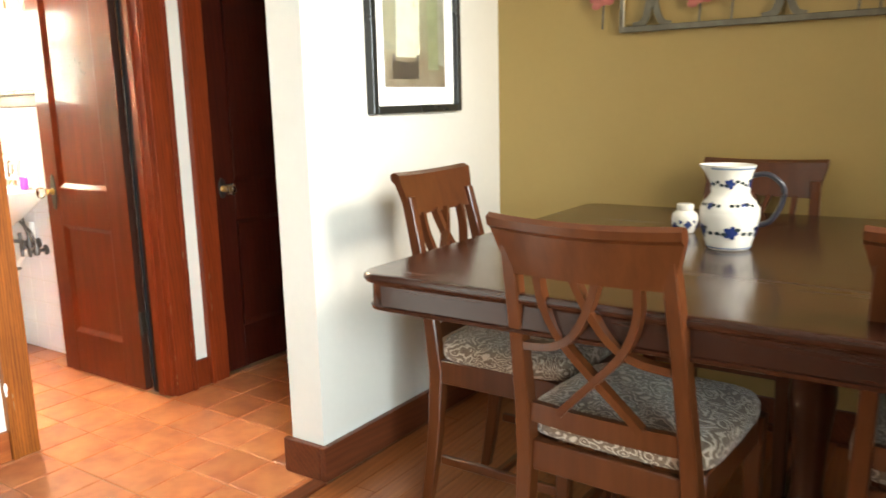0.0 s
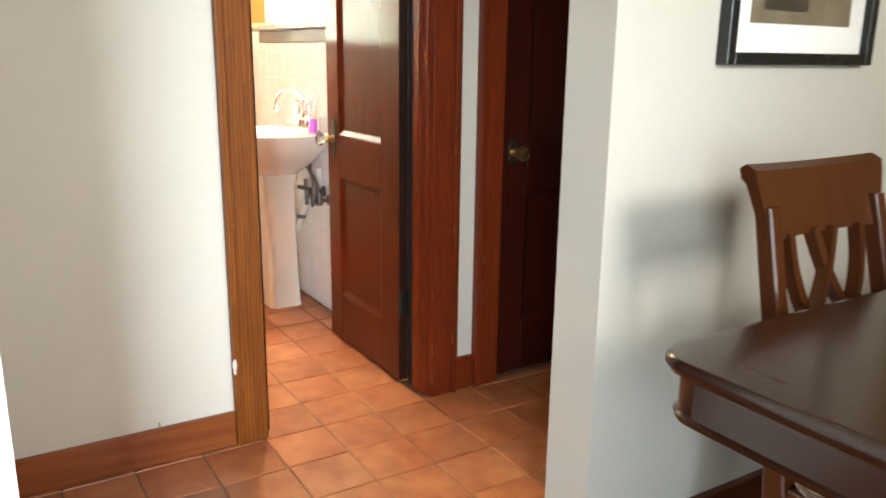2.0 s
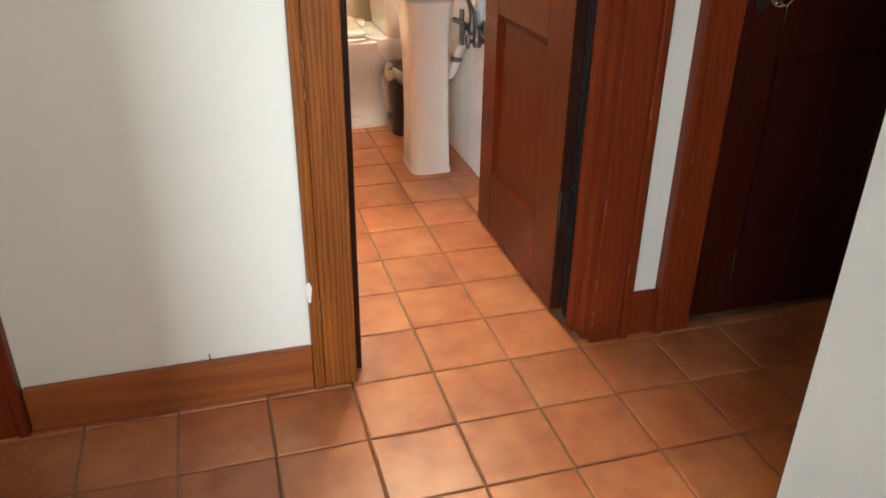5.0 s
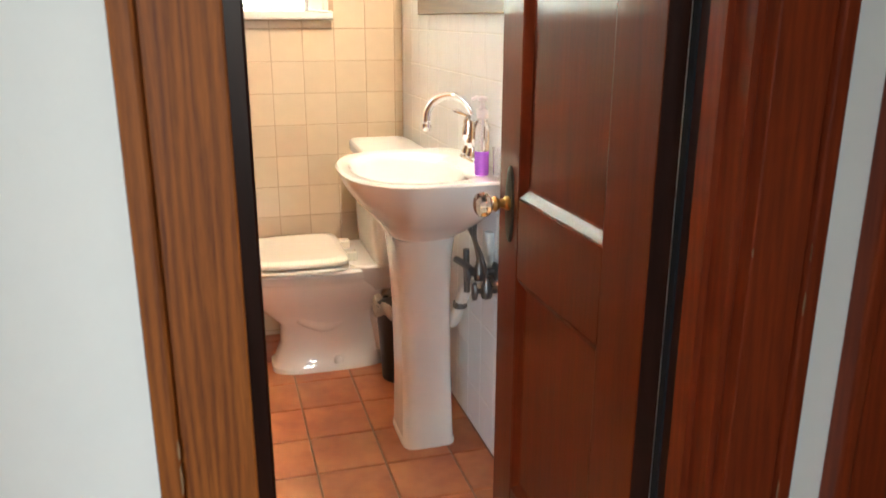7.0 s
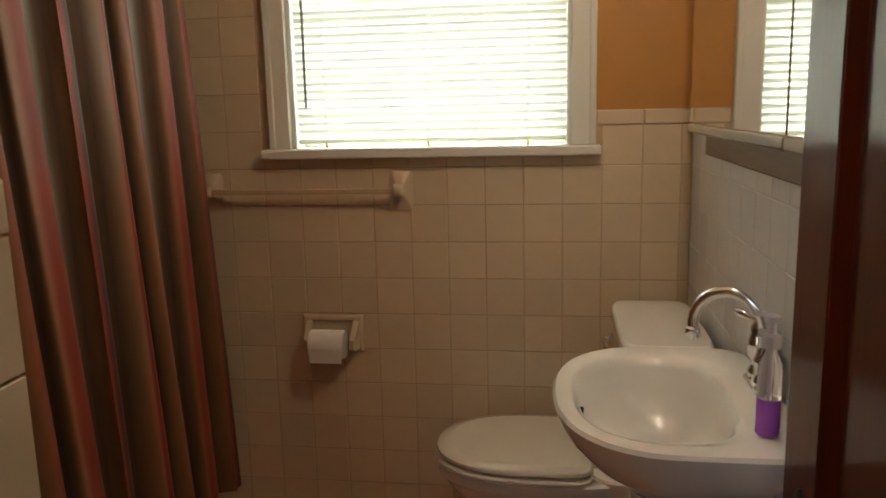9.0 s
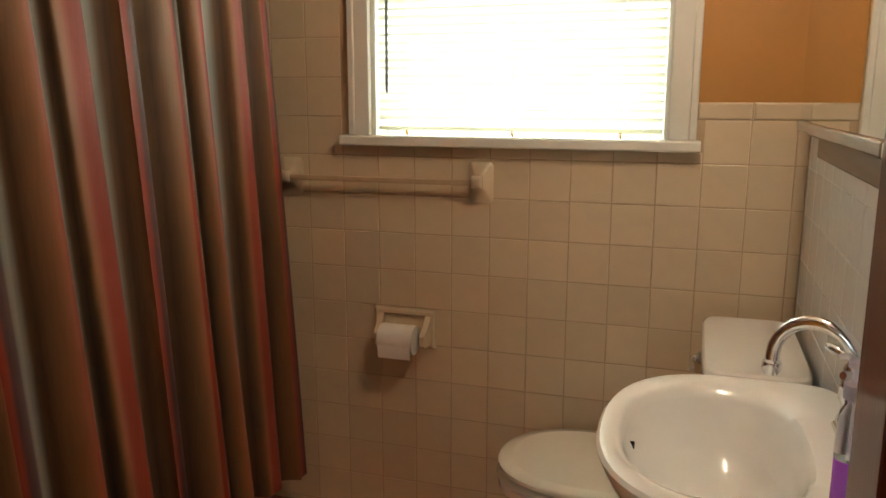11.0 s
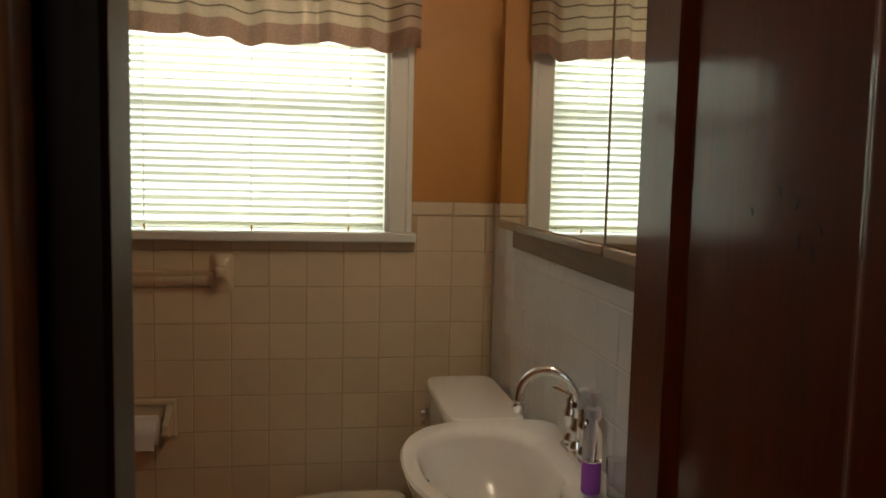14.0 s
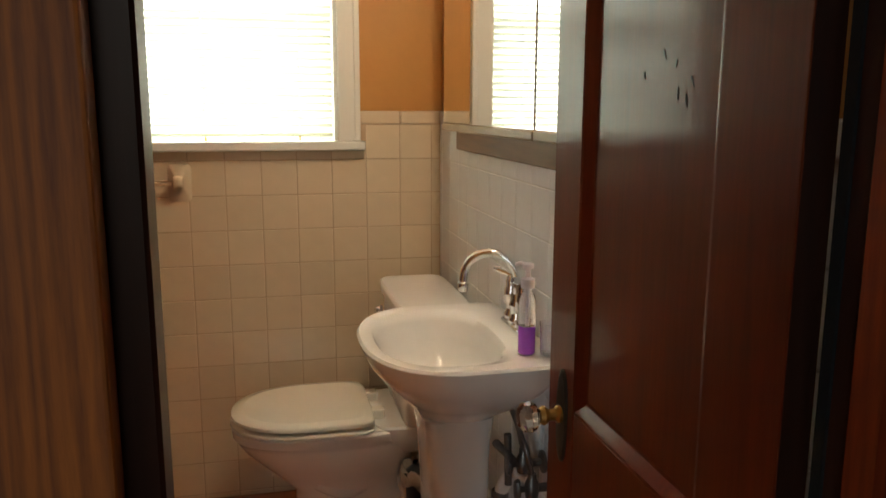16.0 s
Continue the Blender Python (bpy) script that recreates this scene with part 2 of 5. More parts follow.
def paisley(name, ground, figure):
    m, nt, b = nodes_of(name)
    vec = mapped(nt, (1, 1, 1))
    n = nt.nodes.new("ShaderNodeTexNoise")
    n.inputs["Scale"].default_value, n.inputs["Detail"].default_value = 11.0, 1.0
    nt.links.new(vec, n.inputs["Vector"])
    warped = mix(nt, 0.12, vec, n.outputs["Color"])
    v = nt.nodes.new("ShaderNodeTexVoronoi")
    v.inputs["Scale"].default_value = 34.0
    nt.links.new(warped, v.inputs["Vector"])
    s = nt.nodes.new("ShaderNodeMath")
    s.operation = "MULTIPLY"
    s.inputs[1].default_value = 20.0
    nt.links.new(v.outputs["Distance"], s.inputs[0])
    si = nt.nodes.new("ShaderNodeMath")
    si.operation = "SINE"
    nt.links.new(s.outputs[0], si.inputs[0])
    fac = ramp(nt, si.outputs[0], [(0.35, (0, 0, 0)), (0.6, (1, 1, 1))])
    col = mix(nt, fac, ground, figure)
    fine = noise_tex(nt, vec, 260.0, 2.0)
    col = mix(nt, 0.2, col, ramp(nt, fine, [(0.3, tone(ground, 0.7)), (0.7, figure)]))
    nt.links.new(col, b.inputs["Base Color"])
    b.inputs["Roughness"].default_value = 0.75
    b.inputs["Sheen Weight"].default_value = 0.3
    bump(nt, b, si.outputs[0], 0.2, 0.003)
    return m


def curtain_cloth():
    m, nt, b = nodes_of("striped_curtain_satin")
    tc = nt.nodes.new("ShaderNodeTexCoord")
    sep = nt.nodes.new("ShaderNodeSeparateXYZ")
    nt.links.new(tc.outputs["UV"], sep.inputs[0])
    fr = nt.nodes.new("ShaderNodeMath")
    fr.operation = "FRACT"
    nt.links.new(sep.outputs["X"], fr.inputs[0])
    red, brn, tan, blu, plum = (0.25, 0.024, 0.014), (0.032, 0.014, 0.006), (0.22, 0.092, 0.034), (0.34, 0.37, 0.35), (0.055, 0.018, 0.03)
    col = ramp(nt, fr.outputs[0], [(0.0, plum), (0.04, plum), (0.08, red), (0.22, red), (0.29, (0.30, 0.095, 0.050)), (0.36, tan), (0.46, (0.13, 0.066, 0.025)), (0.55, brn), (0.62, (0.10, 0.06, 0.03)), (0.68, tone(blu, 0.7)), (0.77, blu), (0.86, tone(blu, 0.7)), (0.92, plum)])
    vec = mapped(nt, (30, 30, 1.5))
    n = noise_tex(nt, vec, 6.0, 4.0)
    col = mix(nt, 0.15, col, mix(nt, n, tone(brn, 0.6), (0.42, 0.24, 0.16)))
    nt.links.new(col, b.inputs["Base Color"])
    b.inputs["Roughness"].default_value = 0.52
    b.inputs["Sheen Weight"].default_value = 0.0
    bump(nt, b, noise_tex(nt, mapped(nt, (1, 1, 1)), 160.0, 2.0), 0.12, 0.002)
    return m


def valance_cloth():
    m, nt, b = nodes_of("striped_valance_cotton")
    tc = nt.nodes.new("ShaderNodeTexCoord")
    sep = nt.nodes.new("ShaderNodeSeparateXYZ")
    nt.links.new(tc.outputs["UV"], sep.inputs[0])
    mu = nt.nodes.new("ShaderNodeMath")
    mu.operation = "MULTIPLY"
    mu.inputs[1].default_value = 9.0
    nt.links.new(sep.outputs["Y"], mu.inputs[0])
    fr = nt.nodes.new("ShaderNodeMath")
    fr.operation = "FRACT"
    nt.links.new(mu.outputs[0], fr.inputs[0])
    cream, brown, rose = (0.54, 0.43, 0.31), (0.07, 0.040, 0.024), (0.30, 0.17, 0.12)
    stripe = ramp(nt, fr.outputs[0], [(0.0, cream), (0.42, tone(cream, 0.95)), (0.46, brown), (0.56, brown), (0.60, cream), (1.0, cream)])
    hem = ramp(nt, sep.outputs["Y"], [(0.17, (1, 1, 1)), (0.18, (0, 0, 0))])
    col = mix(nt, hem, stripe, rose)
    n = noise_tex(nt, mapped(nt, (1, 1, 1)), 120.0, 3.0)
    col = mix(nt, 0.2, col, ramp(nt, n, [(0.3, tone(rose, 0.7)), (0.7, cream)]))
    nt.links.new(col, b.inputs["Base Color"])
    b.inputs["Roughness"].default_value = 0.8
    tr = nt.nodes.new("ShaderNodeBsdfTranslucent")
    nt.links.new(col, tr.inputs[0])
    ms = nt.nodes.new("ShaderNodeMixShader")
    ms.inputs[0].default_value = 0.22
    nt.links.new(b.outputs[0], ms.inputs[1])
    nt.links.new(tr.outputs[0], ms.inputs[2])
    nt.links.new(ms.outputs[0], nt.nodes["Material Output"].inputs[0])
    bump(nt, b, n, 0.25, 0.003)
    return m


def blind_slat():
    m, nt, b = nodes_of("ivory_blind_vinyl")
    vec = mapped(nt, (1, 1, 1))
    col = ramp(nt, noise_tex(nt, vec, 5.0), [(0.3, (0.75, 0.75, 0.62)), (0.7, (0.80, 0.80, 0.69))])
    nt.links.new(col, b.inputs["Base Color"])
    b.inputs["Roughness"].default_value = 0.4
    tr = nt.nodes.new("ShaderNodeBsdfTranslucent")
    nt.links.new(col, tr.inputs[0])
    ms = nt.nodes.new("ShaderNodeMixShader")
    ms.inputs[0].default_value = 0.42
    nt.links.new(b.outputs[0], ms.inputs[1])
    nt.links.new(tr.outputs[0], ms.inputs[2])
    nt.links.new(ms.outputs[0], nt.nodes["Material Output"].inputs[0])
    return m


def glass(name, colour, rough=0.02, ior=1.5):
    m, nt, b = nodes_of(name)
    b.inputs["Base Color"].default_value = (*colour, 1)
    b.inputs["Transmission Weight"].default_value, b.inputs["Roughness"].default_value, b.inputs["IOR"].default_value = 1.0, rough, ior
    return m


def lit_bulb():
    m, nt, b = nodes_of("warm_lit_bulb")
    b.inputs["Base Color"].default_value = (0.9, 0.85, 0.75, 1)
    b.inputs["Emission Color"].default_value = (1.0, 0.80, 0.56, 1)
    b.inputs["Emission Strength"].default_value = 310.0
    return m


def mirror_silver():
    m, nt, b = nodes_of("mirror_silver")
    b.inputs["Base Color"].default_value = (0.86, 0.87, 0.85, 1)
    b.inputs["Metallic"].default_value, b.inputs["Roughness"].default_value = 1.0, 0.012
    return m


def print_art():
    m, nt, b = nodes_of("muted_interior_print")
    tc = nt.nodes.new("ShaderNodeTexCoord")
    sep = nt.nodes.new("ShaderNodeSeparateXYZ")
    nt.links.new(tc.outputs["Object"], sep.inputs[0])
    n = noise_tex(nt, mapped(nt, (1, 1, 0.5)), 14.0, 5.0)
    up = nt.nodes.new("ShaderNodeMath")
    up.operation = "MULTIPLY_ADD"
    up.inputs[1].default_value, up.inputs[2].default_value = 1.0, -0.05
    nt.links.new(sep.outputs["Z"], up.inputs[0])
    col = ramp(nt, up.outputs[0], [(0.02, (0.115, 0.085, 0.06)), (0.12, (0.145, 0.11, 0.075)), (0.18, (0.20, 0.19, 0.13)), (0.5, (0.30, 0.31, 0.20))])
    col = mix(nt, 0.3, col, ramp(nt, n, [(0.3, (0.13, 0.11, 0.08)), (0.7, (0.36, 0.34, 0.24))]))
    nt.links.new(col, b.inputs["Base Color"])
    b.inputs["Roughness"].default_value = 0.25
    return m


M_TERRA = terracotta()
M_PAISLEY = paisley("paisley_chair_fabric", (0.12, 0.070, 0.036), (0.56, 0.46, 0.35))
M_CURTAIN = curtain_cloth()
M_VALANCE = valance_cloth()
M_SLAT = blind_slat()
M_GLASS = glass("window_glass", (1, 1, 1), 0.0, 1.45)
M_CRYSTAL = glass("cut_crystal", (0.95, 0.93, 0.86), 0.02, 1.52)
M_CLEAR = glass("clear_bottle_plastic", (0.93, 0.92, 0.96), 0.08, 1.35)
M_PUMP = glass("frosted_lilac_plastic", (0.88, 0.82, 0.92), 0.3, 1.35)
M_SOAP = plain("violet_hand_soap", (0.44, 0.11, 0.68), 0.12, var=0.08, bumps=0.0)
M_MIRROR = mirror_silver()
M_BULB = lit_bulb()
M_PRINT = print_art()


# ---- mesh helpers ----
def V(*a):
    return Vector(a)


def box(bm, x0, x1, y0, y1, z0, z1, bev=0.0, seg=1):
    vs = bmesh.ops.create_cube(bm, size=1.0)["verts"]
    for v in vs:
        v.co = V(x0 + (v.co.x + 0.5) * (x1 - x0), y0 + (v.co.y + 0.5) * (y1 - y0), z0 + (v.co.z + 0.5) * (z1 - z0))
    if bev:
        es = list({e for v in vs for e in v.link_edges})
        bmesh.ops.bevel(bm, geom=es, offset=bev, segments=seg, profile=0.5, affect="EDGES")


def loft(bm, rings, cap0=True, cap1=True, closed=True):
    rows = [[bm.verts.new(p) for p in r] for r in rings]
    n = len(rows[0])
    for a, b in zip(rows, rows[1:]):
        for i in range(n if closed else n - 1):
            j = (i + 1) % n
            bm.faces.new((a[i], a[j], b[j], b[i]))
    if closed and cap0:
        bm.faces.new(rows[0][::-1])
    if closed and cap1:
        bm.faces.new(rows[-1])
    return rows


def lathe(bm, prof, c=(0, 0, 0), seg=24, axis="z", sx=1.0, sy=1.0):
    rings = []
    for r, h in prof:
        ring = []
        for i in range(seg):
            a = 2 * math.pi * i / seg
            u, w = r * math.cos(a) * sx, r * math.sin(a) * sy
            p = V(u, w, h) if axis == "z" else (V(h, u, w) if axis == "x" else V(w, h, u))
            ring.append(p + V(*c))
        rings.append(ring)
    loft(bm, rings)


def smooth_path(pts, n=6):
    pts = [V(*p) for p in pts]
    out = []
    for i in range(len(pts) - 1):
        p0, p1, p2, p3 = pts[max(0, i - 1)], pts[i], pts[i + 1], pts[min(len(pts) - 1, i + 2)]
        for k in range(n):
            t = k / n
            out.append(0.5 * (2 * p1 + (p2 - p0) * t + (2 * p0 - 5 * p1 + 4 * p2 - p3) * t * t + (3 * p1 - p0 - 3 * p2 + p3) * t ** 3))
    return out + [pts[-1]]


def tube(bm, pts, r, seg=10, up=(0.013, 0.02, 1.0), flat=None):
    """A round pipe along pts; flat=(half width, half thickness) gives a slat whose width lies across up."""
    pts = [V(*p) for p in pts]
    rings = []
    for i, p in enumerate(pts):
        d = (pts[min(i + 1, len(pts) - 1)] - pts[max(i - 1, 0)]).normalized()
        s = d.cross(V(*up))
        s = s.normalized() if s.length > 1e-4 else V(1, 0, 0)
        u = s.cross(d).normalized()
        if flat:
            a, b = flat
            rings.append([p + s * a * x + u * b * y for x, y in ((-1, -1), (1, -1), (1, 1), (-1, 1))])
        else:
            rr = r[i] if isinstance(r, (list, tuple)) else r
            rings.append([p + (s * math.cos(2 * math.pi * k / seg) + u * math.sin(2 * math.pi * k / seg)) * rr for k in range(seg)])
    loft(bm, rings)


def super_ring(cx, cy, z, ax, ay, n=32, p=2.5, p_back=None, ay_back=None):
    ring = []
    for i in range(n):
        a = 2 * math.pi * i / n
        c, s = math.cos(a), math.sin(a)
        q = p_back if (p_back and s > 0) else p
        b = ay_back if (ay_back and s > 0) else ay
        ring.append(V(cx + ax * math.copysign(abs(c) ** (2 / q), c), cy + b * math.copysign(abs(s) ** (2 / q), s), z))
    return ring


def thing(name, loc, label, category, group="", kind=""):
    ob = new(name)
    ob.location = loc
    ob.empty_display_size = 0.1
    return tagged(ob, label, category, group, kind)


def place_of(ob):
    p = V(0, 0, 0)
    while ob:
        p = p + ob.location
        ob = ob.parent
    return p


def part(name, bm, material, parent=None, label="", smooth=None):
    """Links bm, given in world metres, as one mesh under parent."""
    bmesh.ops.recalc_face_normals(bm, faces=bm.faces[:])
    if parent:
        bmesh.ops.translate(bm, verts=bm.verts[:], vec=-place_of(parent))
    me = bpy.data.meshes.new(name)
    bm.to_mesh(me)
    bm.free()
    me.materials.append(material)
    if smooth is not None:
        me.shade_smooth()
        me.set_sharp_from_angle(angle=radians(smooth))
        areas = sorted(p.area for p in me.polygons)
        broad = areas[len(areas) // 2] * 5
        for p in me.polygons:
            if p.area > broad and max(abs(c) for c in p.normal) > 0.9995:
                p.use_smooth = False
    ob = new(name, me)
    if parent:
        ob.parent = parent
    if label:
        ob["label"] = label
    return ob


def boxes(*bs, bev=0.0, seg=1):
    bm = bmesh.new()
    for b in bs:
        box(bm, *b, bev=bev, seg=seg)
    return bm


def structure(name, bm, material, label, category, smooth=None):
    return tagged(part(name, bm, material, None, "", smooth), label, category, "", "structure")

# ---- plan ----
SW = 0.137          # sink wall face
HF, HB = 2.170, 2.050   # hall wall: hall face, bath face
JL, JR = -0.552, 0.045  # bath door jambs
SA, SB = 3.095, 3.235   # stub walls between hall and dining room
SY, SYL = -0.165, -1.250
GW = 0.990          # gold wall
CEIL = 2.45

# ---- large structure ----
floor_bed = structure("floor", boxes((-0.15, 3.25, -2.3, 1.8, -0.12, -0.005)), M_GROUT, "terracotta floor with recessed brown grout", "floor")
dining_floor = structure("floor_dining", boxes((3.25, 7.4, -3.6, 1.25, -0.12, -0.006)), M_DBASE, "dark gap bed under oak planks", "floor")
structure("ceiling", boxes((-0.2, 7.4, -3.6, 1.8, CEIL, CEIL + 0.12)), M_CREAM, "plain painted ceiling", "ceiling")
win_wall = structure("wall_window", boxes((-0.16, -0.008, -2.3, -1.063, -0.005, CEIL), (-0.16, -0.008, -0.209, SW + 0.1, -0.005, CEIL),
                     (-0.16, -0.008, -1.063, -0.209, -0.005, 1.21), (-0.16, -0.008, -1.063, -0.209, 2.10, CEIL)), M_AMBER, "amber painted wall above cream tile wainscot", "wall")
sink_wall = structure("wall_sink", boxes((-0.008, HB, SW + 0.008, SW + 0.11, -0.005, CEIL)), M_AMBER, "amber painted wall above white tile with daylight in its tone", "wall")
structure("wall_tub", boxes((-0.008, 3.095, -2.3, -2.1, -0.005, CEIL)), M_CREAM, "plain wall behind the tub", "wall")
hall_wall = structure("wall_hall", boxes((HB, HF, -2.1, -1.95, -0.005, CEIL), (HB, HF, -1.33, -0.568, -0.005, CEIL),
                      (HB, HF, JR + 0.02, 0.325, -0.005, CEIL), (HB, HF, 0.965, 1.7, -0.005, CEIL),
                      (HB, HF, -0.568, JR + 0.02, 2.06, CEIL), (HB, HF, 0.325, 0.965, 2.06, CEIL), (HB, HF, -1.95, -1.33, 2.06, CEIL)), M_WHITE,
                      "white plaster hall wall", "wall")
block = structure("wall_return", boxes((1.790, HB, -2.1, -0.6975, -0.005, CEIL)), M_AMBER, "amber painted return with tile wainscot", "wall")
structure("wall_hall_end", boxes((HB, SA, 1.7, 1.8, -0.005, CEIL)), M_WHITE, "white plaster end wall", "wall")
stub = structure("wall_stub_north", boxes((SA, SB, SY, GW, -0.005, CEIL), (SA, SB, GW, 1.8, -0.005, CEIL), bev=0.0), M_WHITE, "white plaster stub wall", "wall")
structure("wall_stub_south", boxes((SA, SB, -3.5, SYL, -0.005, CEIL)), M_WHITE, "white plaster stub wall", "wall")
structure("wall_gold", boxes((SB, 7.4, GW, GW + 0.12, -0.005, CEIL)), M_GOLD, "olive gold painted dining room wall", "wall")
structure("wall_dining_south", boxes((SB, 7.4, -3.6, -3.5, -0.005, CEIL)), M_WHITE, "plain white dining room wall", "wall")
# Unseen wall; its two openings are made up to match the fill lamps.
structure("wall_dining_east", boxes((6.02, 6.17, -3.5, -2.71, -0.005, CEIL), (6.02, 6.17, -2.01, -0.75, -0.005, CEIL), (6.02, 6.17, 0.05, GW, -0.005, CEIL),
          (6.02, 6.17, -2.71, -2.01, -0.005, 0.48), (6.02, 6.17, -2.71, -2.01, 2.22, CEIL), (6.02, 6.17, -0.75, 0.05, -0.005, 0.68), (6.02, 6.17, -0.75, 0.05, 2.22, CEIL)),
          M_WHITE, "unseen white wall with openings added behind the fill lamps", "wall")
structure("wall_door_closet", boxes((1.30, HB, SW + 0.11, SW + 0.2, -0.005, CEIL), (1.3, 1.38, SW + 0.2, 1.7, -0.005, CEIL), (1.3, HB, 1.6, 1.7, -0.005, CEIL)), M_CREAM, "plain closet wall behind the closed door", "wall")

# baseboards
def baseboard(name, parts_, material, label):
    bm = bmesh.new()
    for b in parts_:
        box(bm, *b, bev=0.004, seg=2)
    return structure(name, bm, material, label, "baseboard", 40)


baseboard("baseboard", [(HF, HF + 0.020, -1.238, -0.640, 0, 0.108)], M_BASE, "red-brown fir baseboard with paint chips")
baseboard("baseboard_bit", [(HF, HF + 0.018, 0.158, 0.236, 0, 0.122)], M_CASING, "short red-brown baseboard piece")
baseboard("baseboard_hall_far", [(HF, HF + 0.018, 1.068, 1.7, 0, 0.122)], M_CASING, "red-brown fir baseboard")
baseboard("baseboard_stub", [(SB, SB + 0.022, SY - 0.022, GW, 0, 0.118)], M_DBASE, "dark brown wooden baseboard")
baseboard("baseboard_stub_end", [(SA - 0.02, SB, SY - 0.024, SY, 0, 0.118)], M_DBASE, "dark brown wooden baseboard on the wall end")
baseboard("baseboard_gold", [(SB + 0.022, 6.02, GW - 0.022, GW, 0, 0.118)], M_DBASE, "dark brown wooden baseboard")
bm = bmesh.new()
box(bm, 3.205, 3.262, -1.25, SY - 0.024, -0.006, 0.006, bev=0.004, seg=2)
structure("trim", bm, M_DBASE, "dark wooden threshold strip between tile and oak floor", "threshold")


# door casings: flat board, raised back band and bead
def casing(name, y0, y1, z1, outer, material, face=0.026, label="wooden door casing"):
    """One upright on the hall face; outer: -1 or 1, the side of the back band."""
    root = thing(name, (HF, (y0 + y1) / 2, 0), label, "door casing", "", "structure")
    bw = 0.024
    a, b = (y0 + bw, y1) if outer < 0 else (y0, y1 - bw)
    part("board", boxes((HF, HF + face, a, b, 0, z1), bev=0.003, seg=2), material, root, "", 40)
    c, d = (y0, y0 + bw) if outer < 0 else (y1 - bw, y1)
    part("back_band", boxes((HF, HF + face + 0.008, c, d, 0, z1), bev=0.005, seg=2), material, root, "", 40)
    return root


left_casing = casing("door_casing_left", -0.640, -0.541, 2.15, -1, M_FIR, label="orange fir door casing with worn edges")
right_casing = casing("door_casing_right", 0.055, 0.158, 2.15, 1, M_CASING, label="red-stained fir door casing with chipped edge")
closet_casing = casing("door_casing_closet", 0.236, 0.337, 2.15, -1, M_CASING, label="red-stained fir door casing")
casing("door_casing_closet_far", 0.955, 1.056, 2.15, 1, M_CASING, label="red-stained fir door casing")
casing("door_casing_grille", -1.332, -1.240, 2.15, 1, M_CASING, label="red-stained casing beside the return-air panel")
random.seed(31)
for owner, y, x in ((right_casing, 0.0562, 0.0262), (right_casing, 0.1345, 0.0345), (left_casing, -0.6175, 0.0345), (closet_casing, 0.2595, 0.0345)):
    for k in range(5):
        bm = bmesh.new()
        zc, hh = random.uniform(0.05, 0.95), random.uniform(0.006, 0.022)
        ring = [V(HF + x, y + random.uniform(0.0009, 0.0016) * math.cos(a), zc + hh * math.sin(a)) for a in [2 * math.pi * q / 9 for q in range(9)]]
        loft(bm, [ring, [p + V(0.0004, 0, 0) for p in ring]])
        part("edge_chip", bm, M_OAK, owner, "pale chip in the varnish")
bm = boxes((HF, HF + 0.026, -0.541, 0.055, 2.05, 2.15), bev=0.003)
structure("trim_door_head", bm, M_CASING, "red-stained head casing over the bathroom door", "door casing")
bm = boxes((HF, HF + 0.026, 0.337, 0.955, 2.05, 2.15), bev=0.003)
structure("trim_closet_head", bm, M_CASING, "red-stained head casing over the closet door", "door casing")

# bath door jambs with stops
jl = thing("door_jamb_left", (2.1, JL, 0), "dark wooden jamb of the bathroom door with stop and latch plate", "door jamb", "", "structure")
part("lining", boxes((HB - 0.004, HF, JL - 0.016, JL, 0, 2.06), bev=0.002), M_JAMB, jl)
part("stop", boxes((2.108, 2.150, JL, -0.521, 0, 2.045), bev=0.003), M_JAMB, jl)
part("strike_plate", boxes((HB + 0.006, HB + 0.030, JL, JL + 0.0025, 0.80, 0.90), bev=0.001), M_BRASS, jl, "worn brass strike plate")
jr = thing("door_jamb_right", (2.1, JR, 0), "dark wooden hinge jamb of the bathroom door", "door jamb", "", "structure")
# Darker than the lining beside it: the gap's shade is in the colour.
part("rebate", boxes((HB - 0.004, HB + 0.045, JR, JR + 0.016, 0, 2.06)), M_JAMB, jr, "rebate behind the door edge, coloured dark for the gap's shade")
part("lining", boxes((HB + 0.045, HF, JR, JR + 0.016, 0, 2.06)), M_CASING, jr)
part("stop", boxes((HB + 0.045, HB + 0.080, JR - 0.011, JR, 0, 2.05)), M_CASING, jr)
# Added strip: darkens the gap at the hinge jamb, no seal is there.
part("hinge_gap_strip", boxes((HB - 0.004, HB + 0.010, JR - 0.0035, JR, 0.02, 2.0)), M_SHADOWGAP, jr, "added near-black strip for the shade in the hinge gap")
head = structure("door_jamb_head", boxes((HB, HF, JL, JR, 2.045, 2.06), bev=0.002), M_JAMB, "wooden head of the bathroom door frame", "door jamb")


